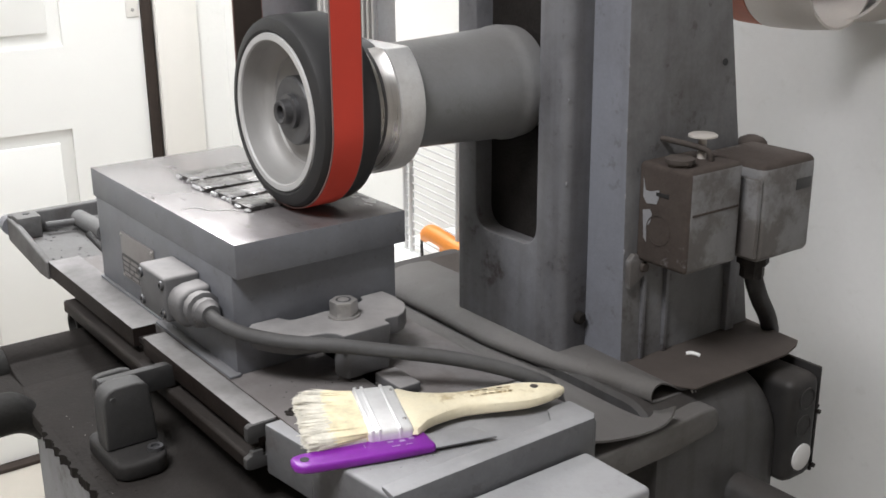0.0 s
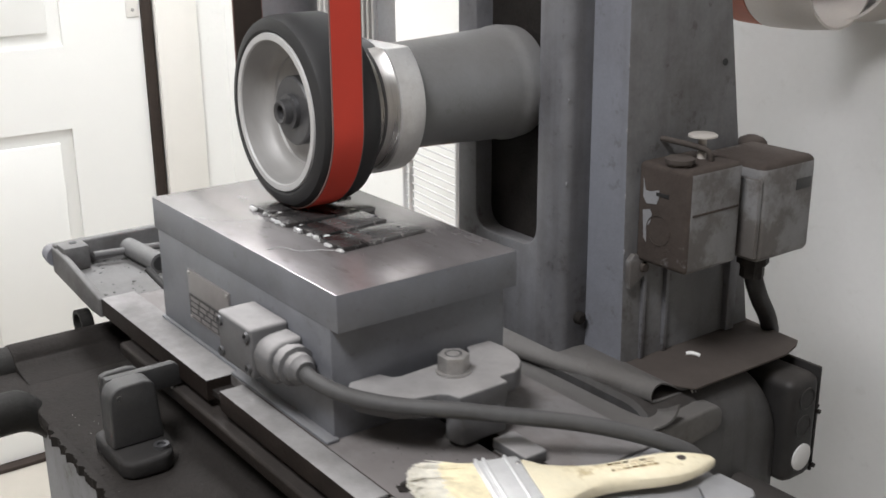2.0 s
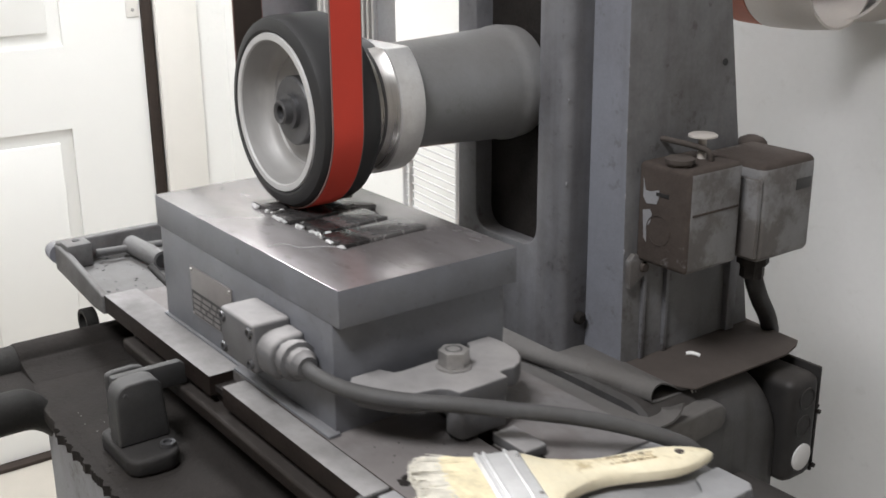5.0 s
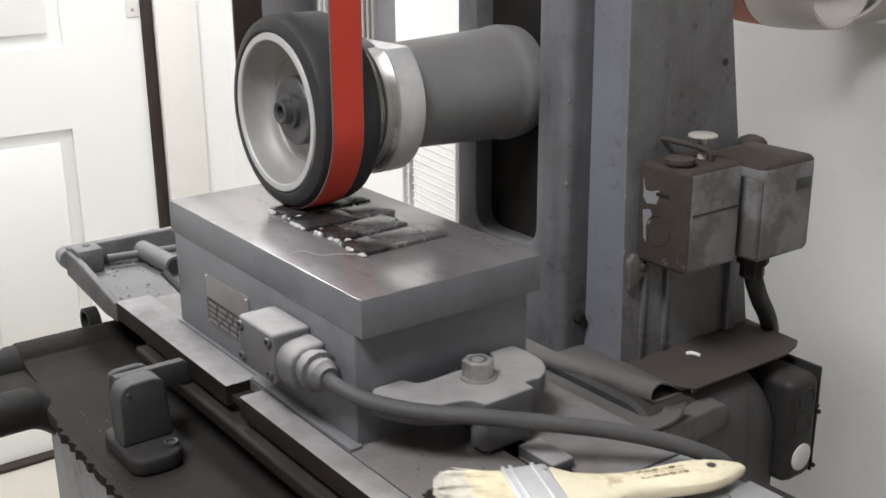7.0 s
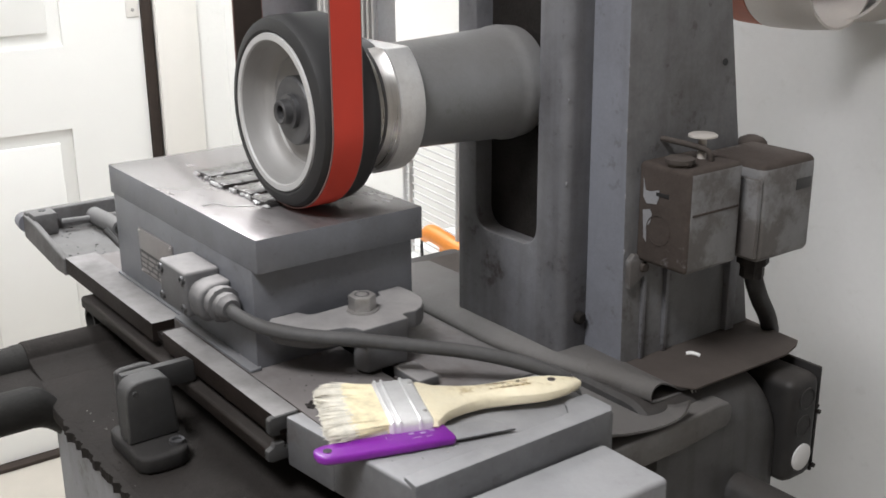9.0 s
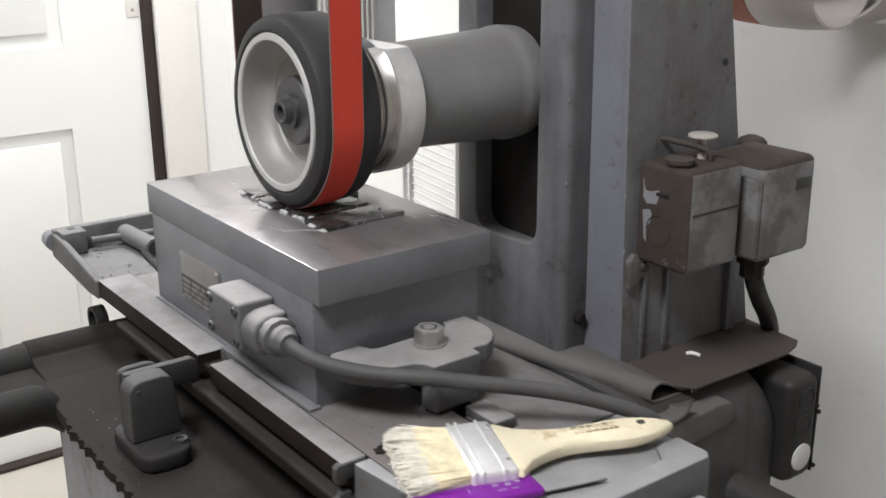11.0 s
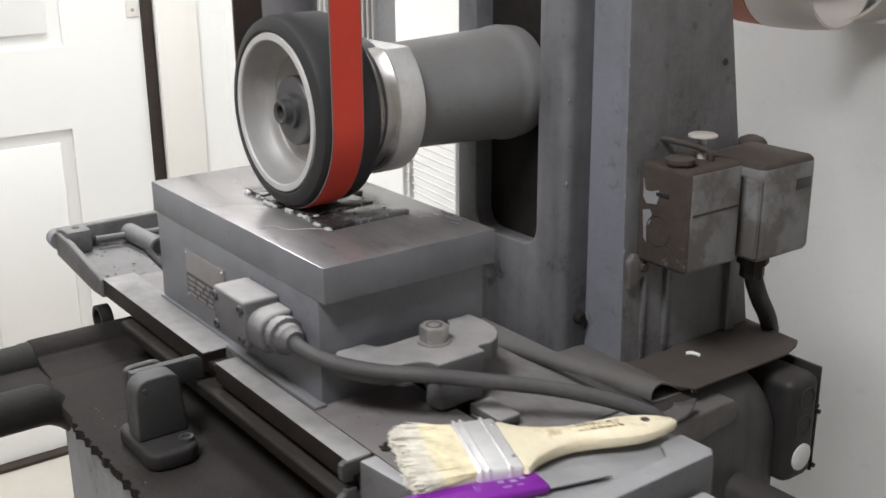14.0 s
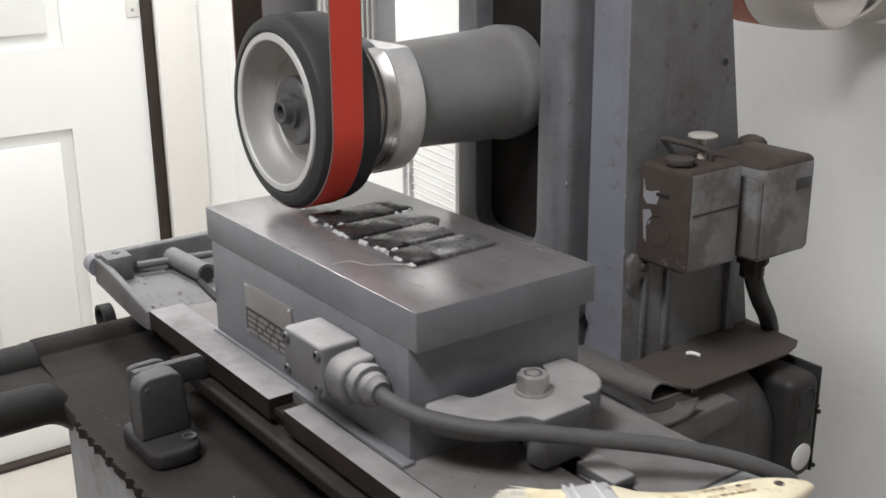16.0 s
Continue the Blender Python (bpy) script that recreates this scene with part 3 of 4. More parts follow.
def saddle():
    t = thing("saddle", (-0.05, 0.0, -0.29), "dark grimy cast iron saddle under the table", "machine saddle")
    bm = prism([(-0.315, -0.088), (-0.27, -0.099), (-0.225, -0.106), (-0.178, -0.112), (0.09, -0.112), (0.15, -0.02), (0.15, 0.17), (-0.315, 0.17)], -0.1895, -0.175, "z", 0.004)
    part("top_plate", bm, SWARF, t)
    part("apron", box((-0.210, -0.1045, -0.62), (0.08, -0.02, -0.1897), 0.006), PAINT, t, "grey painted front apron")
    part("left_web", box((-0.31, -0.085, -0.235), (-0.17, 0.17, -0.1897), 0.006, seg=3), SWARF, t)
    part("way", box((-0.29, 0.012, -0.175), (0.13, 0.15, -0.148), 0.003), DIRTY, t)
    # cast ridge over the feed screw, run out into the plate by a fillet
    ridge = [(-0.317, -0.195)] + [(-0.300 + 0.0205 * math.cos(math.radians(a)), -0.178 + 0.0205 * math.sin(math.radians(a))) for a in range(195, 20, -8)]
    ridge += [(-0.2785, -0.1688), (-0.275, -0.1708), (-0.270, -0.1724), (-0.263, -0.1737), (-0.254, -0.1744), (-0.240, -0.1748), (-0.236, -0.178), (-0.24, -0.195)]
    part("ridge", prism(ridge, -0.101, 0.012, "y", 0.0015), SWARF, t)
    part("feed_screw_tube", lathe([(-0.55, 0.0188), (-0.112, 0.0188), (-0.110, 0.0196), (-0.099, 0.0196)], (-0.300, 0, -0.1785), "y", 40), PIPE, t, "grimy black tube with a sleeve")
    bm = lathe([(-0.55, 0.0185), (-0.126, 0.0185), (-0.120, 0.0185), (-0.115, 0.0185), (-0.110, 0.0185), (-0.105, 0.0185), (-0.100, 0.0185), (-0.09, 0.0185)], (-0.203, 0, -0.1788), "y", 36)
    for v in bm.verts:
        v.co.z -= 26.0 * max(0.0, v.co.y + 0.126) ** 2
    part("lower_tube", bm, PIPE, t, "grimy black lower tube")
    part("tube_bridge", box((-0.30, -0.50, -0.194), (-0.205, -0.088, -0.1765), 0.003), SWARF, t)
    part("end_ring", lathe([(-0.012, 0.0150), (0.0, 0.0150), (0.0, 0.011), (-0.012, 0.011)], (-0.332, -0.012, -0.165), "y", 32, closed=True), PIPE, t)
    rng = random.Random(4)
    xs = [-0.15 + 0.0012 * k for k in range(170)]
    jag = [(x, -0.1125 - 0.0055 * max(0.0, 0.2 + noise.noise(Vector((x * 120, 0, 0)))) - rng.uniform(0, 0.0016)) for x in xs]
    bm = prism([(xs[-1], -0.108), (xs[0], -0.108)] + jag, -0.183, -0.1744, "z", 0)
    part("crumbling_edge", bm, SWARF, t, "jagged edge of caked swarf")
    return t


def stop_dog():
    t = thing("stop_block", (-0.05, -0.07, -0.175), "grey dusty cast iron table stop bolted to the saddle", "stop block")
    part("foot", prism([(-0.090, -0.092), (-0.084, -0.0965), (-0.028, -0.0965), (-0.020, -0.091), (-0.018, -0.080), (-0.018, -0.064), (-0.024, -0.056), (-0.034, -0.053), (-0.088, -0.053)], -0.175, -0.160, "z", 0.005, seg=3), DOGFOOT, t)
    side = [(-0.094, -0.160), (-0.0935, -0.120), (-0.0918, -0.1145), (-0.0885, -0.1110), (-0.083, -0.1092), (-0.066, -0.1088), (-0.0595, -0.1105), (-0.0565, -0.1150), (-0.0525, -0.160)]
    part("cheek", prism([(max(y, -0.089), z) for y, z in side[1:]] + [(-0.089, -0.160)], -0.0845, -0.0775, "x", 0.002, seg=3), DOG, t)
    part("cheek", prism(side, -0.067, -0.047, "x", 0.002, seg=3), DOG, t)
    part("spacer", box((-0.0778, -0.080, -0.160), (-0.066, -0.056, -0.148), 0.001), DOG, t)
    part("arm", prism([(-0.088, -0.122), (-0.088, -0.110), (-0.032, -0.110), (-0.027, -0.114), (-0.027, -0.130), (-0.070, -0.130)], -0.0755, -0.0605 - 0.007, "x", 0.001), DOG, t)
    part("pivot_pin", lathe([(0, 0.0022), (0.0006, 0.0018)], (-0.047, -0.086, -0.118), "x", 16), DOG, t)
    part("screw", lathe([(0, 0.006), (0.003, 0.006), (0.003, 0.0035), (0.001, 0.0035)], (-0.032, -0.062, -0.160), "z", 20), DARK_STEEL, t, "socket head screw")
    return t


def rubber_flap():
    t = thing("rubber_way_cover", (0.0, 0.3, -0.23), "grey dusty rubber sheet covering the rear ways", "way cover")
    prof = spline([(0.165, -0.1535), (0.207, -0.1616), (0.2365, -0.1691), (0.267, -0.1742), (0.290, -0.1752), (0.302, -0.1730), (0.3085, -0.1670), (0.3105, -0.1600)], 5)

    def turn_up(u, y, z):
        # only the free end turns up, the rest runs on flat under the splash sheet
        k = min(1.0, max(0.0, (u - 0.86) / 0.14)) ** 2
        flat = -0.1752 - 0.16 * max(0.0, y - 0.267) if y > 0.267 else z
        return y, flat + (z - flat) * k
    part("upper_sheet", sheet(prof, -0.25, 0.160, 0.002, steps=30, shape=turn_up), SHEET, t)
    edge = [(0.18, -0.2085), (0.309, -0.2065), (0.363, -0.2015), (0.369, -0.196), (0.369, -0.184), (0.363, -0.1775), (0.350, -0.1765), (0.31, -0.1785), (0.18, -0.181)]
    part("side_flap", prism(edge, 0.134, 0.1585, "x", 0.003, seg=3), SHEET, t, "thick grey rubber end flap with a rounded corner")
    part("under_plate", box((-0.25, 0.18, -0.205), (0.134, 0.365, -0.197), 0.001), SHEET, t)
    return t


def grinder_table():
    t = thing("grinder_table", (-0.1, 0.07, -0.148), "dusty grey cast iron reciprocating table with T-slot", "machine table")
    # bed with central T-slot
    x0 = -0.365
    s0, s1 = 0.076, 0.094
    part("bed_front", prism([(-0.008, TZ), (s0, TZ), (s0, TZ - 0.014), (s0 - 0.008, TZ - 0.014), (s0 - 0.008, TZ - 0.024), (-0.008, TZ - 0.024)], x0, 0.1245, "x", 0.0012), TABLE, t)
    part("bed_rear", prism([(s1, TZ), (0.172, TZ), (0.172, TZ - 0.024), (s1 + 0.008, TZ - 0.024), (s1 + 0.008, TZ - 0.014), (s1, TZ - 0.014)], x0, 0.1245, "x", 0.0012), TABLE, t)
    part("bed_bottom", box((x0, -0.008, TZ - 0.045), (0.1245, 0.172, TZ - 0.024), 0.002), TABLE, t)
    # front rail with side slot, in two lengths with a notch between
    rail = [(-0.0095, -0.1076), (-0.0285, -0.1076), (-0.0285, -0.124), (-0.0082, -0.124), (-0.0082, -0.1085)]
    broad = [(0.003, -0.1076), (-0.0285, -0.1076), (-0.0285, -0.124), (-0.0082, -0.124), (-0.0082, -0.1079), (0.003, -0.1079)]
    lip = [(-0.008, -0.124), (-0.019, -0.124), (-0.019, -0.132), (-0.032, -0.132), (-0.034, -0.134), (-0.034, -0.143), (-0.008, -0.143)]
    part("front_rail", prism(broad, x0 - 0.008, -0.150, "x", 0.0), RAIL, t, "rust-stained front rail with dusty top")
    part("slotted_lip", prism(lip, x0 + 0.045, 0.066, "x", 0.0008), RAIL_EDGE, t, "grimy slotted lower lip")
    part("rail_bridge", box((-0.150, -0.024, -0.121), (-0.128, -0.008, -0.116), 0), DIRTY, t)
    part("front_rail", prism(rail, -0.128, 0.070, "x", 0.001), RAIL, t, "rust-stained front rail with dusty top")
    # open end of the slot
    cee = [(-0.010, -0.108), (-0.031, -0.108), (-0.0335, -0.110), (-0.0335, -0.120), (-0.031, -0.1225), (-0.025, -0.1225), (-0.025, -0.119), (-0.018, -0.119),
           (-0.018, -0.134), (-0.022, -0.134), (-0.022, -0.1285), (-0.030, -0.1285), (-0.031, -0.1315), (-0.0355, -0.1335), (-0.0355, -0.141), (-0.032, -0.1425), (-0.010, -0.1425)]
    part("slot_end", prism(cee, 0.066, 0.0715, "x", 0.0006), DOG, t)
    # raised border of the right end
    part("end_plate", prism([(0.1248, -0.0145), (0.2105, -0.0045), (0.2085, 0.1715), (0.1248, 0.172)], TZ - 0.040, TZ - 0.0005, "z", 0.003, seg=3), TABLE_END, t)
    part("gusset", prism([(0.0716, -0.0205), (0.126, -0.0143), (0.126, -0.006), (0.0716, -0.006)], TZ - 0.040, TZ - 0.001, "z", 0.002), TABLE_END, t)
    part("end_border", prism([(0.178, 0.172), (0.1775, 0.157), (0.180, 0.149), (0.187, 0.1445), (0.193, 0.140), (0.194, 0.132), (0.196, -0.004), (0.2115, -0.0052), (0.2095, 0.167), (0.204, 0.1725)], TZ - 0.035, TZ + 0.0018, "z", 0.0012), TABLE_END, t, "low raised border")
    part("end_cover", box((0.2115, -0.03, -0.175), (0.274, 0.158, -0.128), 0.004, seg=3), ENDPAINT, t, "grey painted end cover")
    # left end tray
    zb, zr = -0.112, -0.088
    part("tray_floor", box((-0.496, -0.0245, -0.123), (-0.353, 0.165, zb), 0.001), TRAY, t)
    part("tray_wall", box((-0.506, -0.029, -0.121), (-0.495, 0.165, zr), 0.0025, seg=3), TRAY, t)
    part("tray_wall", prism([(-0.504, -0.118), (-0.504, -0.091), (-0.46, -0.094), (-0.374, -0.1085), (-0.374, -0.127), (-0.40, -0.128)], -0.0305, -0.024, "y", 0.002, seg=3), TRAY, t)
    part("tray_wall", box((-0.495, 0.157, -0.121), (-0.353, 0.165, zr), 0.002), TRAY, t)
    part("tray_lug", box((-0.503, -0.027, zb), (-0.474, -0.001, zr + 0.001), 0.003), TRAY, t)
    part("lug_bore", lathe([(0, 0.004), (0.0006, 0.004)], (-0.489, -0.013, zr + 0.001), "z", 16), RUBBER, t)
    part("end_knob", lathe([(-0.016, 0.006), (-0.014, 0.0095), (0, 0.0105), (0.004, 0.0105)], (-0.507, -0.0255, -0.1025), "x", 24), PAINT_BLUE, t, "blunt grey end stop")
    return t


def magnetic_chuck():
    t = thing("magnetic_chuck", (-0.15, 0.076, TZ), "grey steel magnetic chuck with a ground top plate", "magnetic chuck")
    L, W = 0.300, 0.152
    tp = part("top_plate", box((-L, 0, -0.027), (0, W, 0), 0.0006), [CHUCK, GROUND], t, "ground steel top plate")
    for f in tp.data.polygons:
        f.material_index = 1 if f.normal.z > 0.9 else 0
    part("body", box((-L + 0.006, 0.0004, TZ), (-0.010, W - 0.004, -0.027), 0.0006), CHUCK, t)
    pl = part("rating_plate", box((-0.235, -0.0012, -0.089), (-0.1595, 0.0012, -0.046), 0.0004), LABEL_METAL, t, "small metal rating plate with a black lower field")
    part("black_field", box((-0.233, -0.0018, -0.087), (-0.1615, -0.0011, -0.0665), 0), LABEL_DARK, pl)
    rng = random.Random(2)
    for r in range(4):
        x = -0.230
        while x < -0.170:
            w = rng.uniform(0.006, 0.016)
            part("print_bar", box((x, -0.0022, -0.0715 - r * 0.0048), (min(x + w, -0.164), -0.0017, -0.0685 - r * 0.0048), 0), LABEL_METAL, pl)
            x += w + 0.003
    for x, z in ((-0.232, -0.0485), (-0.1625, -0.0485), (-0.232, -0.0865), (-0.1625, -0.0865)):
        part("rivet", lathe([(-0.0010, 0.0012), (0, 0.0018)], (x, -0.0012, z), "y", 10), STEEL, pl)
    # connector
    b = part("connector_box", box((-0.1185, -0.030, -0.076), (-0.067, 0.0008, -0.0385), 0.003, seg=3), CAST, t, "dusty grey cast connector box")
    bm = prism([(-0.027, -0.070), (-0.029, -0.056), (-0.024, -0.0475), (-0.016, -0.0445), (0.0008, -0.0435), (0.0008, -0.074), (-0.022, -0.076)], -0.069, -0.047, "x", 0.004, seg=4)
    part("shell", bm, CAST, b)
    for x, z in ((-0.113, -0.0455), (-0.072, -0.0455), (-0.113, -0.069), (-0.072, -0.069)):
        part("screw", lathe([(-0.0018, 0.0022), (-0.0018, 0.0036), (0.0, 0.004), (0.001, 0.004), (0.001, 0.0022)], (x, -0.030, z), "y", 18, closed=True), DARK_STEEL, b)
    g = part("cable_gland", lathe([(0.0, 0.0125), (0.005, 0.0125), (0.006, 0.0145), (0.0125, 0.0145), (0.0135, 0.0112), (0.0195, 0.0112), (0.021, 0.0095), (0.025, 0.0078)], (-0.048, -0.012, -0.059), "x", 12), CAST, t, "ribbed dusty cable gland")
    part("base_lip", box((-L + 0.004, -0.0022, TZ), (-0.008, 0.003, TZ + 0.0025), 0.0006), CHUCK, t)
    part("base_flange", box((-0.150, -0.0080, TZ), (-0.0060, 0.002, TZ + 0.0028), 0.0012), CHUCK, t, "low dusty flange along the chuck foot")
    part("lever", tube([(-0.296, 0.004, -0.082), (-0.306, -0.001, -0.074), (-0.313, -0.005, -0.067)], 0.0032, 12), DOG, t, "short dark lever")
    return t


def toe_clamp():
    t = thing("toe_clamp", (0.03, 0.07, TZ), "dusty cast iron clamp bolted at the chuck's end", "clamp")
    zt = -0.068
    top = [(-0.0095, 0.0135), (-0.0045, 0.009), (0.006, 0.0085), (0.020, 0.016), (0.031, 0.024), (0.0368, 0.033), (0.0391, 0.0424), (0.0409, 0.0505), (0.0455, 0.0555), (0.0548, 0.0579), (0.0540, 0.0998), (0.0455, 0.1000),
           (0.0435, 0.1035), (0.0448, 0.113), (0.0410, 0.121), (0.0335, 0.1285), (0.0237, 0.1336), (0.0073, 0.1355), (-0.0095, 0.1340), (-0.0095, 0.1126), (-0.002, 0.1100), (0.001, 0.1050), (0.0015, 0.082), (0.0028, 0.0473), (0.0008, 0.0413), (-0.0095, 0.0366)]
    part("plate", prism(top, zt - 0.015, zt, "z", 0.0014, seg=3), CAST, t)
    part("leg", prism([(0.037, 0.060), (0.0400, 0.0575), (0.0495, 0.0585), (0.0545, 0.0610), (0.0537, 0.0990), (0.037, 0.0990)], TZ + 0.003, zt - 0.013, "z", 0.0025, seg=3), CAST, t)
    # dark block added in the shaded gap so the leg rests on the table
    part("added_foot_block", box((0.040, 0.066, TZ), (0.052, 0.0755, TZ + 0.0032), 0.0004), DIRTY, t)
    part("washer", lathe([(0, 0.0125), (0.0018, 0.0125)], (0.0192, 0.0796, zt), "z", 32), STEEL, t)
    n = part("nut", hexagon((0.0192, 0.0796, zt + 0.0018), 0.0112, 0.0115), STEEL, t, "hexagon nut")
    part("stud", lathe([(TZ - zt, 0.0055), (0.0100, 0.0055)], (0.0192, 0.0796, zt), "z", 20), STEEL, n)
    part("recess", lathe([(0.0134, 0.0062), (0.0136, 0.0060)], (0.0192, 0.0796, zt), "z", 24), DARK_STEEL, n)
    part("stud_tip", lathe([(0.0136, 0.0046), (0.0139, 0.0040)], (0.0194, 0.0793, zt), "z", 20), STEEL, n)
    return t


def slot_block():
    t = thing("slot_block", (0.08, 0.085, TZ), "small grey steel block sitting in the table slot", "steel block")
    part("block", box((0.066, 0.0765, -0.118), (0.098, 0.0935, TZ + 0.001), 0.001), TABLE, t)
    part("cap", box((0.0645, 0.0775, TZ + 0.0008), (0.0985, 0.0965, -0.0995), 0.0014, seg=3), CAST, t)
    return t


def power_cable():
    t = thing("power_cable", (0.05, 0.05, TZ), "grey dusty rubber power cable of the magnetic chuck", "cable")
    pts = [(-0.026, -0.012, -0.0592), (-0.0145, -0.0108, -0.062), (0.0065, -0.0015, -0.0665), (0.030, 0.0125, -0.068), (0.046, 0.0285, -0.0695), (0.0640, 0.0485, -0.0705), (0.0860, 0.0800, -0.0755), (0.110, 0.1120, -0.0805), (0.130, 0.1375, -0.0870), (0.1470, 0.1590, -0.0955), (0.1570, 0.1740, -0.106), (0.1590, 0.1830, -0.13)]
    part("sheath", tube(pts, 0.0055, 18), CABLE, t)
    return t


def paint_brush():
    t = thing("paint_brush", (0.13, 0.06, TZ), "flat chip brush with pale bristles and wooden handle", "paint brush")
    a = Vector((0.1195, 0.028))  # middle of the ferrule's bristle end
    d = Vector((0.372, 0.928)).normalized()
    s = Vector((d.y, -d.x))
    length = 0.1508

    def at(u, v, z):
        p = a + d * u + s * v
        return (p.x, p.y, z)
    # handle outline: distance along, half width, half thickness
    prof = [(0.029, 0.0335, 0.0052), (0.0345, 0.0345, 0.0060), (0.0385, 0.0300, 0.0064), (0.0440, 0.0235, 0.0068), (0.0530, 0.0182, 0.0070), (0.0630, 0.0138, 0.0070), (0.0740, 0.0113, 0.0068), (0.0850, 0.0116, 0.0066), (0.0970, 0.0132, 0.0064), (0.1100, 0.0148, 0.0062), (0.1200, 0.0150, 0.0060), (0.1300, 0.0128, 0.0056), (0.1400, 0.0088, 0.0050), (length - 0.003, 0.0042, 0.004), (length, 0.0018, 0.002)]
    bm = bmesh.new()
    rings = []
    zc = lambda u: TZ + 0.0078 + 0.020 * max(0.0, u - 0.03)
    for u, w, h in prof:
        ring = []
        for k in range(16):
            an = 2 * math.pi * k / 16
            cx, sx = math.cos(an), math.sin(an)
            ring.append(bm.verts.new(at(u, w * math.copysign(abs(cx) ** 0.7, cx), zc(u) + h * math.copysign(abs(sx) ** 0.7, sx))))
        rings.append(ring)
    for p, q in zip(rings, rings[1:]):
        for i in range(16):
            bm.faces.new((p[i], p[(i + 1) % 16], q[(i + 1) % 16], q[i]))
    bm.faces.new(rings[0][::-1]), bm.faces.new(rings[-1])
    handle = part("handle", bm, WOOD, t, "pale wooden handle with a hanging hole")
    part("hanging_bore", lathe([(-0.001, 0.0030), (0.0006, 0.0030)], at(0.1285, -0.001, zc(0.1285) + 0.0053), "z", 24), SHELF, handle)
    rng = random.Random(5)
    for r in (0, 2):
        u = 0.080
        bm = bmesh.new()
        while u < 0.112:
            w = rng.uniform(0.0022, 0.005)
            v0 = -0.0055 + r * 0.0036
            z = zc(u) + 0.0064 * (1 - (abs(v0 + 0.0008) / 0.0128) ** 2.857) ** 0.35 + 0.0004
            q = [bm.verts.new(at(uu, vv, z)) for uu, vv in ((u, v0), (u + w, v0), (u + w, v0 + 0.0016), (u, v0 + 0.0016))]
            f = bm.faces.new(q)
            bmesh.ops.solidify(bm, geom=[f], thickness=0.0003)
            u += w + 0.001
        part("print_bar", bm, PRINT, handle)
    words = bpy.data.curves.new("printed_words", "FONT")
    words.body, words.size, words.align_x, words.align_y, words.extrude = "MADE IN CHINA", 0.0036, "CENTER", "CENTER", 0.00015
    words.materials.append(PRINT)
    line = new("printed_words", words)
    line.parent = handle
    o = origin_of(handle)
    p = at(0.0965, -0.0010, zc(0.0965) + 0.0066)
    line.matrix_basis = pose(p[0] - o.x, p[1] - o.y, p[2] + Z0 - o.z, 0, -1.1, math.degrees(math.atan2(d.y, d.x)))
    m = Matrix(((d.x, s.x, 0, a.x), (d.y, s.y, 0, a.y), (0, 0, 1, 0), (0, 0, 0, 1)))
    f = part("ferrule", box((0.0, -0.0345, TZ + 0.0012), (0.0320, 0.0345, TZ + 0.0145), 0.0035, seg=3, turn=m), TIN, t, "shiny tinplate ferrule")
    for u in (0.0035, 0.0085, 0.0225):
        part("bead", box((u - 0.0013, -0.0349, TZ + 0.0008), (u + 0.0013, 0.0349, TZ + 0.0153), 0.001, turn=m), TIN, f)
    for v in (-0.024, 0.022):
        part("nail", lathe([(0, 0.0016), (0.0008, 0.001)], at(0.028, v, TZ + 0.0145), "z", 10), STEEL, f)
    bm = bmesh.new()
    bt = bmesh.new()
    for i in range(3600):
        v = rng.uniform(-0.0325, 0.0325)
        z = rng.uniform(TZ + 0.003, TZ + 0.0135)
        clump = noise.noise(Vector((v * 260, 3.1, 0)))
        v1 = v * rng.uniform(1.10, 1.24) - 0.002 + 0.0035 * clump + rng.uniform(-0.0015, 0.0015)
        u1 = -0.0385 + 0.004 * noise.noise(Vector((v * 180, 9.7, 0))) + rng.uniform(-0.003, 0.006)
        if rng.random() < 0.04:
            v1, u1 = v1 - rng.uniform(0, 0.006), u1 + rng.uniform(-0.003, 0.008)
        z1 = TZ + 0.001 + (z - TZ) * rng.uniform(0.75, 1.05)
        p0, p1 = Vector(at(0.001, v, z)), Vector(at(u1, v1, max(z1, TZ + 0.0008)))
        pm = p0.lerp(p1, 0.62)
        r = 0.00058
        for bb, q0, q1, ra, rb in ((bm, p0, pm, r, r), (bt, pm, p1, r, r * 0.4)):
            sv = Vector((s.x, s.y, 0))
            uv = Vector((0, 0, 1))
            ra_v = [bb.verts.new(q0 + ra * (sv * math.cos(k * 2.094) + uv * math.sin(k * 2.094))) for k in range(3)]
            rb_v = [bb.verts.new(q1 + rb * (sv * math.cos(k * 2.094) + uv * math.sin(k * 2.094))) for k in range(3)]
            for k in range(3):
                bb.faces.new((ra_v[k], ra_v[(k + 1) % 3], rb_v[(k + 1) % 3], rb_v[k]))
    tagged(part("bristle_root", bm, BRISTLE, t, "pale cream bristles"), kind="stuff")
    tagged(part("bristle_tip", bt, BRISTLE_GREY, t, "grey dusty bristle tips"), kind="stuff")
    core = prism([(0.001, -0.0330), (0.001, 0.0330), (-0.033, 0.0375), (-0.033, -0.0395)], TZ + 0.002, TZ + 0.0102, "z", 0.002)
    bmesh.ops.transform(core, matrix=m, verts=core.verts)
    part("bristle_core", core, BRISTLE_GREY, t)
    return t


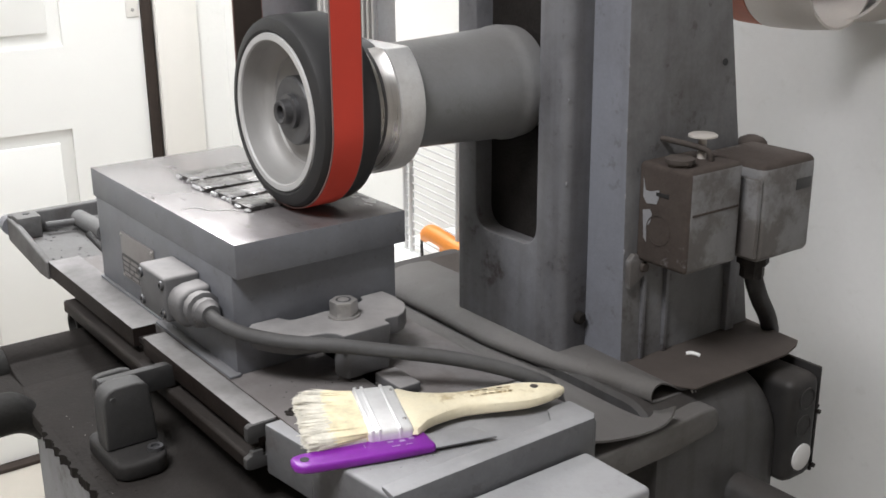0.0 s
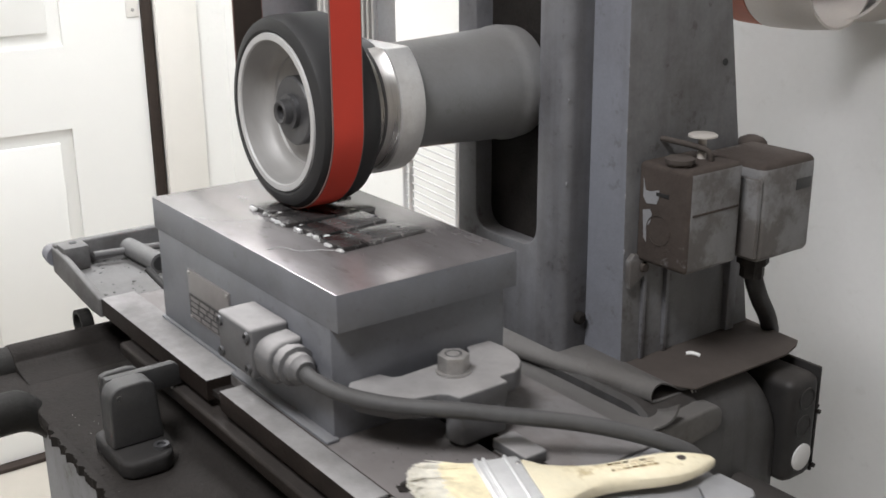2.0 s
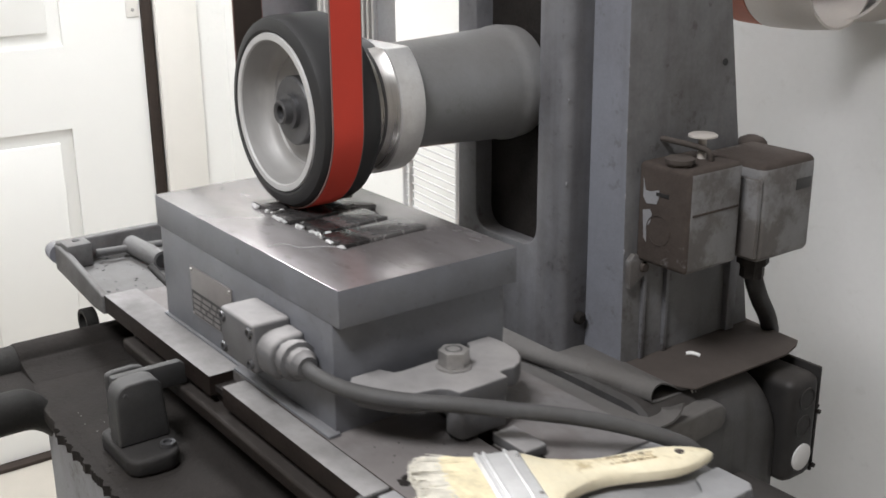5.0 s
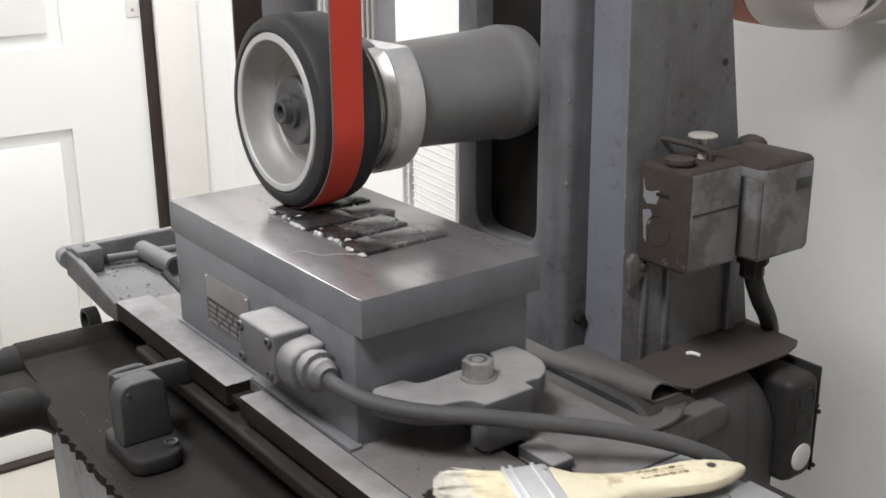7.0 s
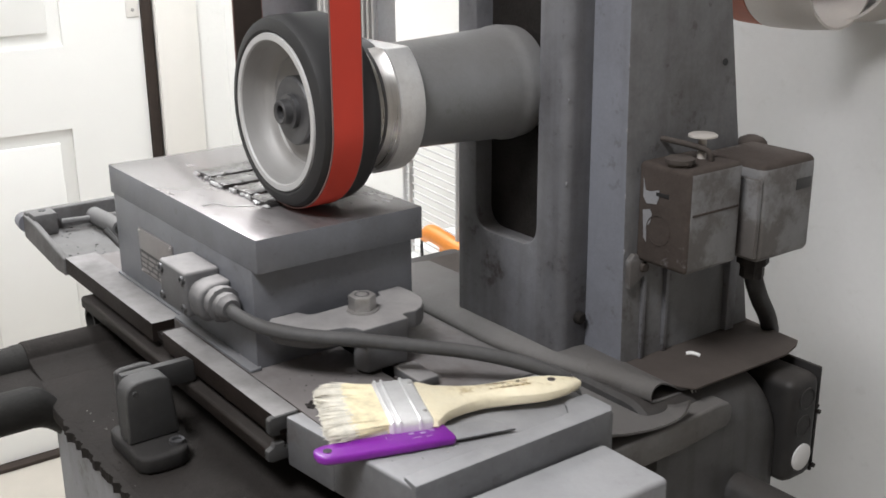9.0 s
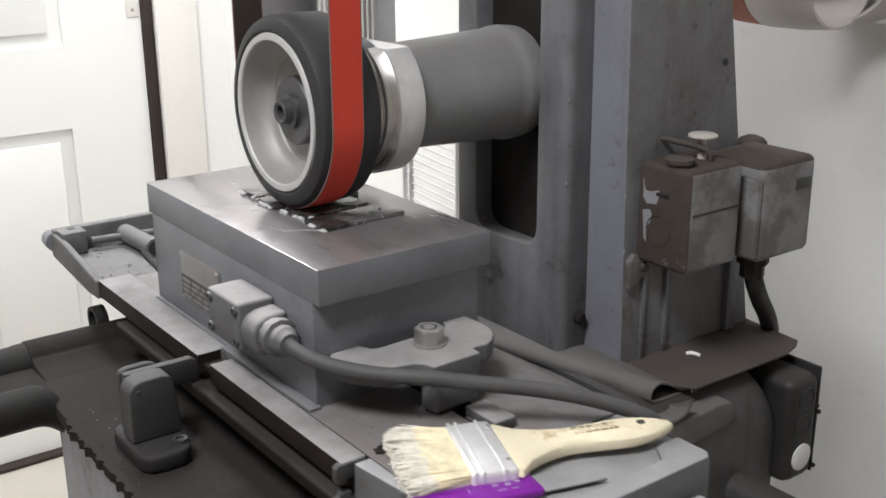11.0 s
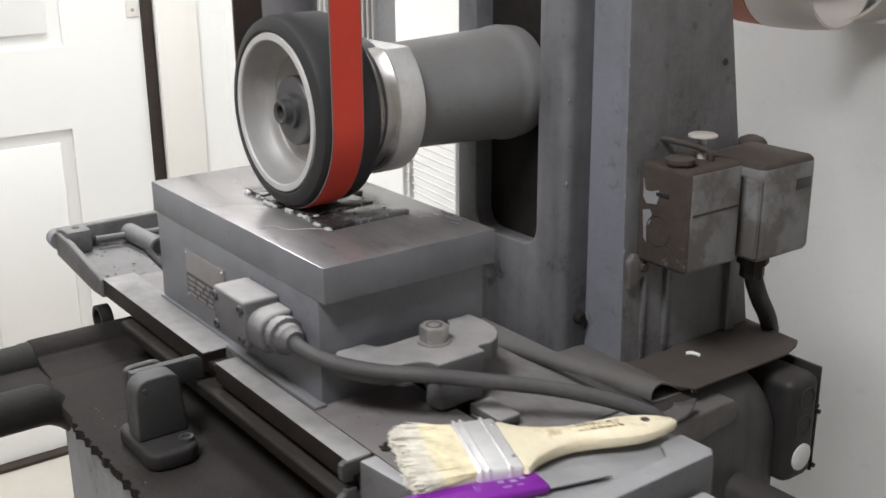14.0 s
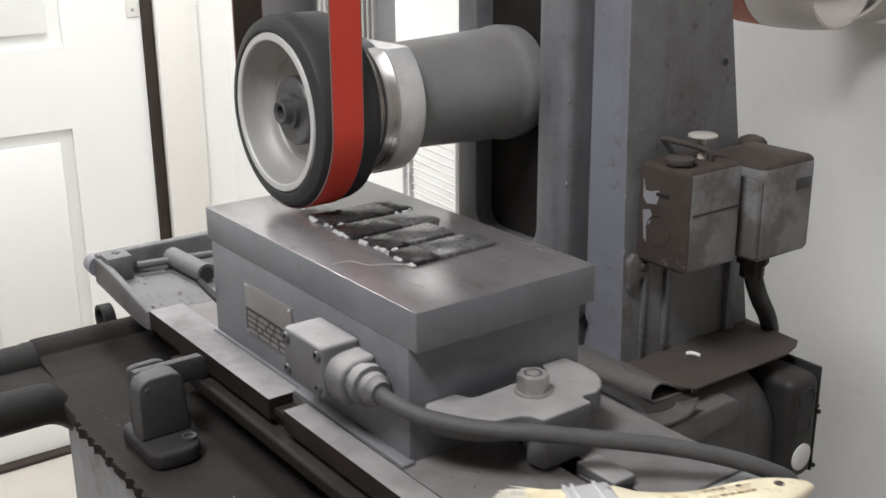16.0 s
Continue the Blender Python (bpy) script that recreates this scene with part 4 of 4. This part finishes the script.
def purple_tool():
    t = thing("deburring_tool", (0.17, 0.01, TZ), "purple plastic handled flat file with a tapered blade", "hand tool")
    a, b = Vector((0.1437, -0.0385)), Vector((0.1827, 0.0960))
    d = (b - a).normalized()
    s = Vector((d.y, -d.x))
    m = Matrix(((d.x, s.x, 0, a.x), (d.y, s.y, 0, a.y), (0, 0, 1, 0), (0, 0, 0, 1)))
    bm = prism([(0.0, -0.004), (0.0025, -0.0078), (0.008, -0.0095), (0.060, -0.0118), (0.091, -0.0122), (0.094, -0.0115), (0.096, 0.0105), (0.093, 0.0118), (0.060, 0.0118), (0.012, 0.0100), (0.005, 0.0085), (0.001, 0.0045)], TZ + 0.0005, TZ + 0.0065, "z", 0.002, seg=3)
    bmesh.ops.transform(bm, matrix=m, verts=bm.verts)
    h = part("handle", bm, PURPLE, t, "purple plastic handle")
    part("hanging_bore", lathe([(-0.001, 0.003), (0.0004, 0.003)], m @ Vector((0.009, 0, TZ + 0.0065)), "z", 20), RUBBER, h)
    bm = prism([(0.092, -0.0110), (0.128, -0.0095), (0.1385, 0.0078), (0.1395, 0.0095), (0.092, 0.0100)], TZ + 0.0024, TZ + 0.0036, "z", 0.0003)
    bmesh.ops.transform(bm, matrix=m, verts=bm.verts)
    part("blade", bm, TABLE_END, t, "dull dusty steel blade")
    for k, (u0, u1, v0, v1) in enumerate(((0.05, 0.0505, -0.005, 0.004), (0.066, 0.07, -0.004, 0.0), (0.074, 0.078, -0.003, 0.002), (0.081, 0.0845, -0.004, 0.0), (0.067, 0.073, 0.003, 0.0045), (0.0765, 0.081, 0.0035, 0.005))):
        part("print_bar", box((u0, v0, TZ + 0.0062), (u1, v0 + (v1 - v0) * 0.45, TZ + 0.0067), 0, turn=m), PALE_PRINT, h)
    return t


def workpieces():
    out = []
    rng = random.Random(7)
    for k, x in enumerate((-0.2165, -0.179, -0.1425, -0.1045)):
        t = thing("steel_blank", (x + 0.014, 0.086, 0.0), "flat thin steel blank glued to the chuck, half ground", "steel blank", "blanks on the chuck")
        y0, y1 = 0.049 + (0.002, -0.001, 0.0015, 0)[k], (0.128, 0.127, 0.114, 0.124)[k]
        w = 0.031
        # on the first two blanks the dark length also stands for the wheel's reflection
        ys = y0 + (0.060, 0.044, 0.021, 0.023)[k]
        part("dark_end", box((x, y0, 0.0), (x + w, ys, 0.0036), 0.0005), DARK_BLADE, t, "unground mill scale; on the first blanks also a painted wheel reflection")
        part("ground_end", box((x, ys + 0.0001, 0.0), (x + w, y1, 0.0034), 0.0005), (DARK_BLADE, BLADE, BLADE, BLADE)[k], t)
        for u in (0.034, 0.062):
            part("pin_bore", lathe([(0, 0.0013), (0.0002, 0.0013)], (x + w * 0.5 + rng.uniform(-0.006, 0.006), y0 + u, 0.0034), "z", 12), RUBBER, t)
        for n in range(11):
            side = rng.choice((0, 1, 2, 2, 2))
            px = x + rng.uniform(0, w) if side == 2 else (x - 0.001 if side else x + w + 0.001)
            py = y0 - 0.001 if side == 2 else y0 + rng.choice((rng.uniform(0, 0.01), rng.uniform(0.06, 0.075)))
            bm = bmesh.new()
            bmesh.ops.create_icosphere(bm, subdivisions=2, radius=1, matrix=Matrix.LocRotScale((px, py, 0.0012), None, (rng.uniform(0.0010, 0.0036), rng.uniform(0.0010, 0.0026), rng.uniform(0.0009, 0.0022))))
            for v in bm.verts:
                v.co += Vector((rng.uniform(-1, 1), rng.uniform(-1, 1), rng.uniform(-0.4, 0.6))) * 0.0006
            part("glue_bead", bm, GLUE, t, "clear hot glue bead")
        if k == 3:
            part("glue_string", tube([(-0.1144, 0.0095, 0.0003), (-0.1113, 0.0215, 0.0005), (-0.097, 0.0263, 0.0003), (-0.0883, 0.0394, 0.0005), (-0.0740, 0.0495, 0.0012)], 0.00025, 6), GLUE, t, "thin string of clear glue")
        t.rotation_euler.z = radians((1.0, -1.5, 5.0, 2.5)[k])
        out.append(t)
    return out


def t_wrench():
    t = thing("tee_wrench", (-0.44, 0.03, -0.112), "grey steel socket wrench with a sliding bar, lying in the tray", "wrench")
    part("socket", tube([(-0.487, 0.043, -0.1018), (-0.418, 0.048, -0.1018)], 0.0098, 24, steps=1), TRAY, t)
    part("mouth", lathe([(0, 0.0072), (0.0008, 0.0072)], (-0.4178, 0.048, -0.1018), "x", 16), RUBBER, t)
    part("bar", tube([(-0.483, 0.005, -0.1018), (-0.470, 0.086, -0.1018)], 0.0036, 14, steps=1), TRAY, t)
    return t


def grains(name, label, area, z, count, size, material, seed, edge=False):
    """Loose swarf lying on a surface, as one heap of grains."""
    rng = random.Random(seed)
    t = thing(name, ((area[0] + area[2]) / 2, (area[1] + area[3]) / 2, z), label, "metal swarf", kind="stuff")
    bm = bmesh.new()
    for _ in range(count):
        x, y = rng.uniform(area[0], area[2]), rng.uniform(area[1], area[3])
        if edge and rng.random() < 0.6:
            y = area[1] + abs(rng.gauss(0, 0.006))
        r = size * rng.uniform(0.4, 1.0) * (2.2 if rng.random() < 0.06 else 1)
        m = Matrix.LocRotScale((x, y, z + r * 0.25), Euler((0, 0, rng.uniform(0, 6))), (r * rng.uniform(0.7, 2.0), r, r * 0.45))
        bmesh.ops.create_icosphere(bm, subdivisions=1, radius=1, matrix=m)
    part("heap", bm, material, t)
    return t


SADDLE_GRAINS = [grains("swarf_heap", "brown metal swarf scattered on the saddle", (-0.16, -0.111, 0.05, -0.04), -0.175, 170, 0.0008, SWARF, 11, True),
                 grains("bright_chips", "tiny bright metal chips on the saddle", (-0.16, -0.108, 0.05, -0.04), -0.175, 16, 0.0006, STEEL, 12)]
TABLE_GRAINS = [grains("swarf_heap", "dark metal swarf scattered on the table", (0.02, -0.004, 0.19, 0.06), TZ, 40, 0.0006, DIRTY, 13),
                grains("swarf_heap", "dark metal swarf in the table tray", (-0.49, -0.02, -0.37, 0.10), -0.112, 80, 0.0012, DOG, 14),
                grains("swarf_heap", "tuft of dark curled swarf beside the brush", (0.066, -0.001, 0.075, 0.008), TZ, 26, 0.0014, DIRTY, 16),
                grains("bright_chips", "tiny bright metal chips on the table end", (0.172, 0.036, 0.186, 0.052), TZ, 9, 0.0010, STEEL, 17),
                grains("grinding_dust", "dark grinding grit on the chuck top", (-0.29, 0.01, -0.02, 0.145), 0.0, 70, 0.0005, DARK_STEEL, 15)]
SADDLE_THINGS = [saddle(), stop_dog(), rubber_flap(), *SADDLE_GRAINS]
TABLE_THINGS = [grinder_table(), magnetic_chuck(), toe_clamp(), slot_block(), power_cable(), paint_brush(), purple_tool(), t_wrench(), *workpieces(), *TABLE_GRAINS]


# ---- round the column ----
def column_shelf():
    t = thing("column_shelf", (0.05, 0.4, -0.162), "brown dusty sheet metal shelf round the column foot", "metal shelf")
    part("plate", prism([(-0.272, 0.325), (-0.2, 0.312), (0.0, 0.315), (0.120, 0.334), (0.1465, 0.350), (0.1475, 0.472), (0.1405, 0.496), (0.134, 0.507), (0.05, 0.515), (-0.272, 0.409)], -0.1625, -0.1602, "z", 0.0006), SHELF, t)
    for x, y in ((0.012, 0.322), (0.098, 0.398)):
        part("clip", tube([(x - 0.005, y, -0.159), (x, y + 0.003, -0.158), (x + 0.006, y + 0.006, -0.159)], 0.0018, 8), WHITE, t, "small white scrap")
    return t


column_shelf()


def curled_cover():
    t = thing("curled_splash_sheet", (-0.05, 0.31, -0.19), "grey curled splash sheet along the column front", "splash sheet")
    near = [(0.362, -0.1585), (0.345, -0.1568), (0.326, -0.1565), (0.306, -0.1600), (0.293, -0.1660), (0.288, -0.1715), (0.291, -0.1755), (0.304, -0.1762), (0.330, -0.1740)]
    mouth = [(0.371, -0.1685), (0.350, -0.1680), (0.336, -0.1605), (0.323, -0.1545), (0.315, -0.1560), (0.311, -0.1610), (0.3127, -0.1675), (0.328, -0.1690), (0.348, -0.1692)]
    bm = bmesh.new()
    rows = []
    for k in range(29):
        u = k / 28
        w = min(1.0, max(0.0, (u - 0.50) / 0.50)) ** 1.2
        line = spline([(a[0] + (b[0] - a[0]) * w, a[1] + (b[1] - a[1]) * w) for a, b in zip(near, mouth)], 5)
        rows.append([bm.verts.new((-0.26 + 0.392 * u, y + 0.0012 * math.sin(9 * u), z)) for y, z in line])
    for p, q in zip(rows, rows[1:]):
        for i in range(len(p) - 1):
            bm.faces.new((p[i], p[i + 1], q[i + 1], q[i]))
    bmesh.ops.recalc_face_normals(bm, faces=bm.faces)
    bmesh.ops.solidify(bm, geom=bm.faces[:], thickness=0.0014)
    part("curl", bm, SHEET, t)
    part("cotter_pin", tube([(0.133, 0.3600, -0.1665), (0.134, 0.3605, -0.1720), (0.134, 0.3620, -0.1765), (0.1345, 0.3640, -0.1720), (0.134, 0.3640, -0.1670)], 0.0009, 8), STEEL, t)
    return t


curled_cover()


def oiler_box():
    t = thing("oiler_box", (0.1, 0.378, -0.065), "grey metal oil box caked in brown dust", "oil box")
    ob = part("body", box((XS + 0.006, 0.345, -0.063), (0.130, 0.412, 0.0265), 0.005, seg=4), [BOXGREY, BOXBROWN], t)
    for f in ob.data.polygons:
        f.material_index = 1 if f.normal.y < -0.35 or f.normal.z > 0.35 else 0
    # groove shade put in as a thin brown strip on the face
    part("seam", box((0.1290, 0.350, -0.0125), (0.1306, 0.408, -0.0105), 0.0004), BOXBROWN, t, "brown strip drawn for the shade in the groove")
    for rim in ([(0.0789, 0.0128), (0.0816, 0.0024), (0.0862, 0.0019), (0.0969, 0.0052), (0.0968, -0.0022), (0.0946, -0.0076), (0.0837, -0.0091), (0.0794, -0.004)],
                [(0.0795, -0.0156), (0.0873, -0.0133), (0.0902, -0.0176), (0.0881, -0.0257), (0.0845, -0.0296), (0.0848, -0.0433), (0.0819, -0.0399)]):
        part("bare_patch", prism([(max(x, XS + 0.0085), z) for x, z in rim], 0.3446, 0.3456, "y", 0), ENDPAINT, t, "pale patch where the dust has flaked off")
    part("filler_cap", lathe([(0, 0.010), (0.003, 0.010), (0.0035, 0.0125), (0.007, 0.0125), (0.008, 0.011)], (0.107, 0.357, 0.026), "z", 28), SHELF, t)
    part("button", lathe([(0, 0.004), (0.019, 0.0035), (0.0195, 0.0125), (0.021, 0.0125), (0.022, 0.011)], (0.100, 0.392, 0.026), "z", 28), DUCT, t, "white topped plunger")
    part("pipe", tube([(XS - 0.002, 0.374, 0.041), (0.080, 0.378, 0.040), (0.104, 0.386, 0.037), (0.111, 0.389, 0.033), (0.112, 0.390, 0.024)], 0.0026, 12), SHELF, t, "bent oil pipe")
    part("knockout_ring", lathe([(-0.0006, 0.0135), (0, 0.0135), (0, 0.0125), (-0.0006, 0.0125)], (0.098, 0.345, -0.030), "y", 32, closed=True), BOXBROWN, t)
    part("slot", box((0.094, 0.3444, 0.0), (0.108, 0.346, 0.003), 0), LABEL_DARK, t)
    part("bracket", prism([(0.356 - 0.02, -0.088), (0.335, -0.062), (0.341, -0.056), (0.36, -0.062), (0.412, -0.062), (0.412, -0.070), (0.36, -0.075)], XS + 0.005, XS + 0.011, "x", 0.0008), BOXGREY, t)
    part("bracket_screw", lathe([(0, 0.005), (0.003, 0.004)], (XS + 0.011, 0.352, -0.070), "x", 14), SHELF, t)
    return t


oiler_box()


def switch_box():
    t = thing("switch_box", (0.11, 0.46, -0.07), "grey metal switch box with dusty top beside the column", "switch box")
    ob = part("body", box((XS + 0.004, 0.424, -0.066), (0.142, 0.498, 0.023), 0.0075, seg=5), [BOXGREY, BOXBROWN], t)
    for f in ob.data.polygons:
        f.material_index = 1 if f.normal.z > 0.3 else 0
    part("dome", lathe([(0, 0.015), (0.004, 0.0145), (0.008, 0.011), (0.0105, 0.005), (0.011, 0.001)], (XS - 0.004, 0.507, 0.014), "z", 24), BOXBROWN, t)
    part("front_strip", box((0.118, 0.419, -0.060), (0.141, 0.425, 0.010), 0.001), BOXGREY, t)
    part("vent", box((0.1415, 0.470, -0.006), (0.1426, 0.490, 0.004), 0.0002), LABEL_DARK, t)
    part("conduit_nut", lathe([(-0.022, 0.011), (-0.010, 0.011), (-0.009, 0.0145), (0.0, 0.0145)], (0.118, 0.45, -0.066), "z", 8), DIRTY, t)
    part("conduit", tube([(0.118, 0.45, -0.082), (0.1185, 0.456, -0.098), (0.111, 0.475, -0.119), (0.104, 0.497, -0.142), (0.092, 0.5205, -0.166)], 0.0085, 20), DOGFOOT, t, "flexible dark conduit")
    return t


switch_box()


def junction_box():
    t = thing("junction_box", (0.19, 0.52, -0.32), "black electrical box with round knockouts on the base", "electrical box")
    x1 = 0.170
    part("body", box((0.105, 0.456, -0.284), (x1, 0.500, -0.178), 0.012, seg=4), BLACKBOX, t)
    part("cover", box((0.110, 0.498, -0.282), (x1 - 0.003, 0.502, -0.174), 0.0015), BLACKBOX, t)
    for y, z in ((0.478, -0.199), (0.476, -0.226)):
        part("knockout", lathe([(0, 0.0112), (0.0012, 0.0112), (0.0012, 0.0096), (0, 0.0096)], (x1 - 0.0003, y, z), "x", 28, closed=True), BLACKBOX, t)
        part("screw", lathe([(0, 0.0022), (0.001, 0.0018)], (x1, y + 0.017, z - 0.012), "x", 12), DIRTY, t)
    part("white_plug", lathe([(0, 0.0132), (0.0015, 0.0132), (0.002, 0.0122)], (x1 - 0.0003, 0.477, -0.258), "x", 32), WIRE, t, "round pale grey plug")
    for z in (-0.219, -0.275):
        part("cover_screw", lathe([(0, 0.0022), (0.004, 0.0022)], (x1 - 0.004, 0.500, z), "x", 12), DIRTY, t)
    part("hanger", box((0.10, 0.46, -0.25), (0.125, 0.497, -0.20), 0.002), BLACKBOX, t)
    return t


junction_box()


# ---- behind the machine ----
def wire_rack():
    t = thing("wire_rack", (-0.6, 0.66, FL), "white coated wire shelf unit against the wall", "wire rack")
    d = Vector((0.16, -0.02, 0))
    for a in ((-0.652, 0.600), (-0.632, 0.5975), (-0.492, 0.580)):
        part("post", tube([(*a, FL), (*a, 0.02)], 0.0042, 10, steps=1), WIRE, t)
    for k in range(26):
        p = Vector((-0.652, 0.600, -0.29 + k * 0.0122))
        part("wire", tube([p, p + d], 0.0014, 6, steps=1), WIRE, t)
    return t


wire_rack()


def drill():
    t = thing("power_tool", (-0.56, 0.6, -0.292), "orange power tool with a black cord", "power tool")
    part("body", tube([(-0.574, 0.58, -0.252), (-0.565, 0.58, -0.243), (-0.548, 0.58, -0.240), (-0.50, 0.58, -0.247), (-0.44, 0.58, -0.252)], 0.0125, 20, taper=lambda u: 0.6 + 0.45 * math.sin(min(1, u * 2.2) * 1.57)), ORANGE, t)
    part("foot", box((-0.525, 0.569, -0.292), (-0.49, 0.591, -0.250), 0.004), ORANGE, t)
    part("cord", tube([(-0.575, 0.58, -0.252), (-0.582, 0.58, -0.260), (-0.581, 0.58, -0.289)], 0.0025, 10), RUBBER, t)
    return t


drill()
solid("side_bench", box((-0.70, 0.52, -0.315), (-0.40, 0.795, -0.292), 0.003), WHITE, "white shelf board behind the machine", "shelf", "")


def belt_arm():
    t = thing("belt_frame", (-0.2, 0.2, 0.12), "grey steel belt grinder frame above the wheel", "grinder frame")
    part("tracking_arm", lathe([(0, 0.0315), (0.008, 0.0325), (0.5, 0.034)], (-0.2745, 0.2, 0.112), "z", 36), PAINT, t)
    part("backing_bar", box((-0.497, 0.350, 0.06), (-0.4735, 0.37, 0.64), 0.002), RUBBER, t, "black bar beside the platen")
    part("platen", box((-0.472, 0.345, 0.06), (-0.329, 0.37, 0.64), 0.002), ALU, t, "ribbed aluminium bar")
    for k in range(14):
        x = -0.467 + k * 0.0103
        part("rib", box((x - 0.0022, 0.341, 0.06), (x + 0.0022, 0.3455, 0.64), 0.0008), ALU, t)
    part("crossbar", box((-0.50, 0.16, 0.60), (-0.10, 0.42, 0.64), 0.003), STEEL, t)
    return t


belt_arm()


def duct():
    t = thing("dust_hose", (0.0, 0.7, 0.09), "pale plastic hose elbow with red-brown sleeve hung on the wall", "hose")
    part("sleeve", lathe([(0.0, 0.0575), (0.002, 0.0605), (0.036, 0.0615), (0.038, 0.0560), (0.002, 0.0540)], (-0.112, 0.705, 0.160), "x", 48, closed=True), RED_IN, t, "red-brown sleeve on the hose end")
    part("elbow", lathe([(0.0, 0.0600), (0.004, 0.0625), (0.045, 0.0620), (0.085, 0.0585), (0.085, 0.0560), (0.0, 0.0570)], (-0.076, 0.705, 0.160), "x", 48, closed=True), DUCT, t)
    part("coil", lathe([(0.0, 0.075), (0.06, 0.078), (0.06, 0.0745), (0.0, 0.0715)], (-0.018, 0.73, 0.180), "y", 48, closed=True), DUCT, t)
    return t


duct()

# table travel: seconds and metres along the table, smoothed into one line
TRAVEL_EARLY = [(0.0, 0.0), (0.2, -0.0063), (0.3, -0.004), (0.5, 0.0191), (1.0, 0.1006), (1.4, 0.164), (1.5, 0.1745), (1.6, 0.1785), (1.8, 0.1647), (2.0, 0.1348), (2.5, 0.0435), (2.8, -0.0111), (3.0, -0.0224), (3.2, -0.0162), (3.5, 0.0255), (4.0, 0.1139), (4.2, 0.1467), (4.55, 0.186), (4.75, 0.17), (5.2, 0.088), (5.65, 0.003), (5.85, -0.014), (6.05, -0.004), (6.3, 0.032), (6.5, 0.066), (7.0, 0.1524), (7.3, 0.181)]
TRAVEL_LATE = [(7.5, 0.1674), (7.6, 0.1513), (8.0, 0.0796), (8.4, 0.0102), (8.6, -0.0138), (8.8, -0.0153), (9.0, -0.001), (9.2, 0.0313), (9.7, 0.119), (10.05, 0.173), (10.25, 0.184), (10.45, 0.171), (10.8, 0.118), (11.3, 0.0311), (11.5, -0.0063), (11.7, -0.0145), (12.0, -0.0003), (12.5, 0.0797), (13.0, 0.1661), (13.2, 0.1887), (13.5, 0.1728), (14.0, 0.0846), (14.4, 0.0197), (14.6, -0.0077), (14.8, -0.0072), (15.0, 0.0173), (15.5, 0.1098), (16.0, 0.1917)]
TRAVEL = TRAVEL_EARLY + TRAVEL_LATE
FEEDS = (0.15, 1.62, 2.95, 4.5, 5.9, 7.32, 8.75, 10.25, 11.75, 13.28, 14.68)


def travel(ts):
    """A natural cubic line through TRAVEL."""
    x, y = (np.array(v) for v in zip(*TRAVEL))
    n, h = len(x), np.diff(x)
    a, r = np.eye(n), np.zeros(n)
    for i in range(1, n - 1):
        a[i, i - 1:i + 2] = h[i - 1], 2 * (h[i - 1] + h[i]), h[i]
        r[i] = 3 * ((y[i + 1] - y[i]) / h[i] - (y[i] - y[i - 1]) / h[i - 1])
    c = np.linalg.solve(a, r)
    out = []
    for t in ts:
        i = min(max(int(np.searchsorted(x, t)) - 1, 0), n - 2)
        u = t - x[i]
        b = (y[i + 1] - y[i]) / h[i] - h[i] * (2 * c[i] + c[i + 1]) / 3
        out.append(float(y[i] + b * u + c[i] * u * u + (c[i + 1] - c[i]) / (3 * h[i]) * u ** 3))
    return out


def feed(t):
    """The cross feed: a small step at each end of the stroke."""
    s = 0.0
    for f in FEEDS:
        u = min(1.0, max(0.0, (t - f + 0.15) / 0.35))
        s += 0.00252 * u * u * (3 - 2 * u)
    return s


def motions():
    ts = [k / 10 for k in range(161)]
    xs = travel(ts)
    f0 = feed(0.0)
    for t in TABLE_THINGS:
        o = t.location.copy()
        turn = math.degrees(t.rotation_euler.z)
        walk(t, [(s, pose(o.x + x, o.y + feed(s) - f0, o.z, 0, 0, turn)) for s, x in zip(ts, xs)])
    for t in SADDLE_THINGS:
        o = t.location.copy()
        walk(t, [(s, pose(o.x, o.y + feed(s) - f0, o.z)) for s in ts])
    o = WHEEL.location.copy()
    walk(WHEEL, [(s, pose(o.x, o.y, o.z, 0, 800 * s, 0)) for s in ts])


motions()
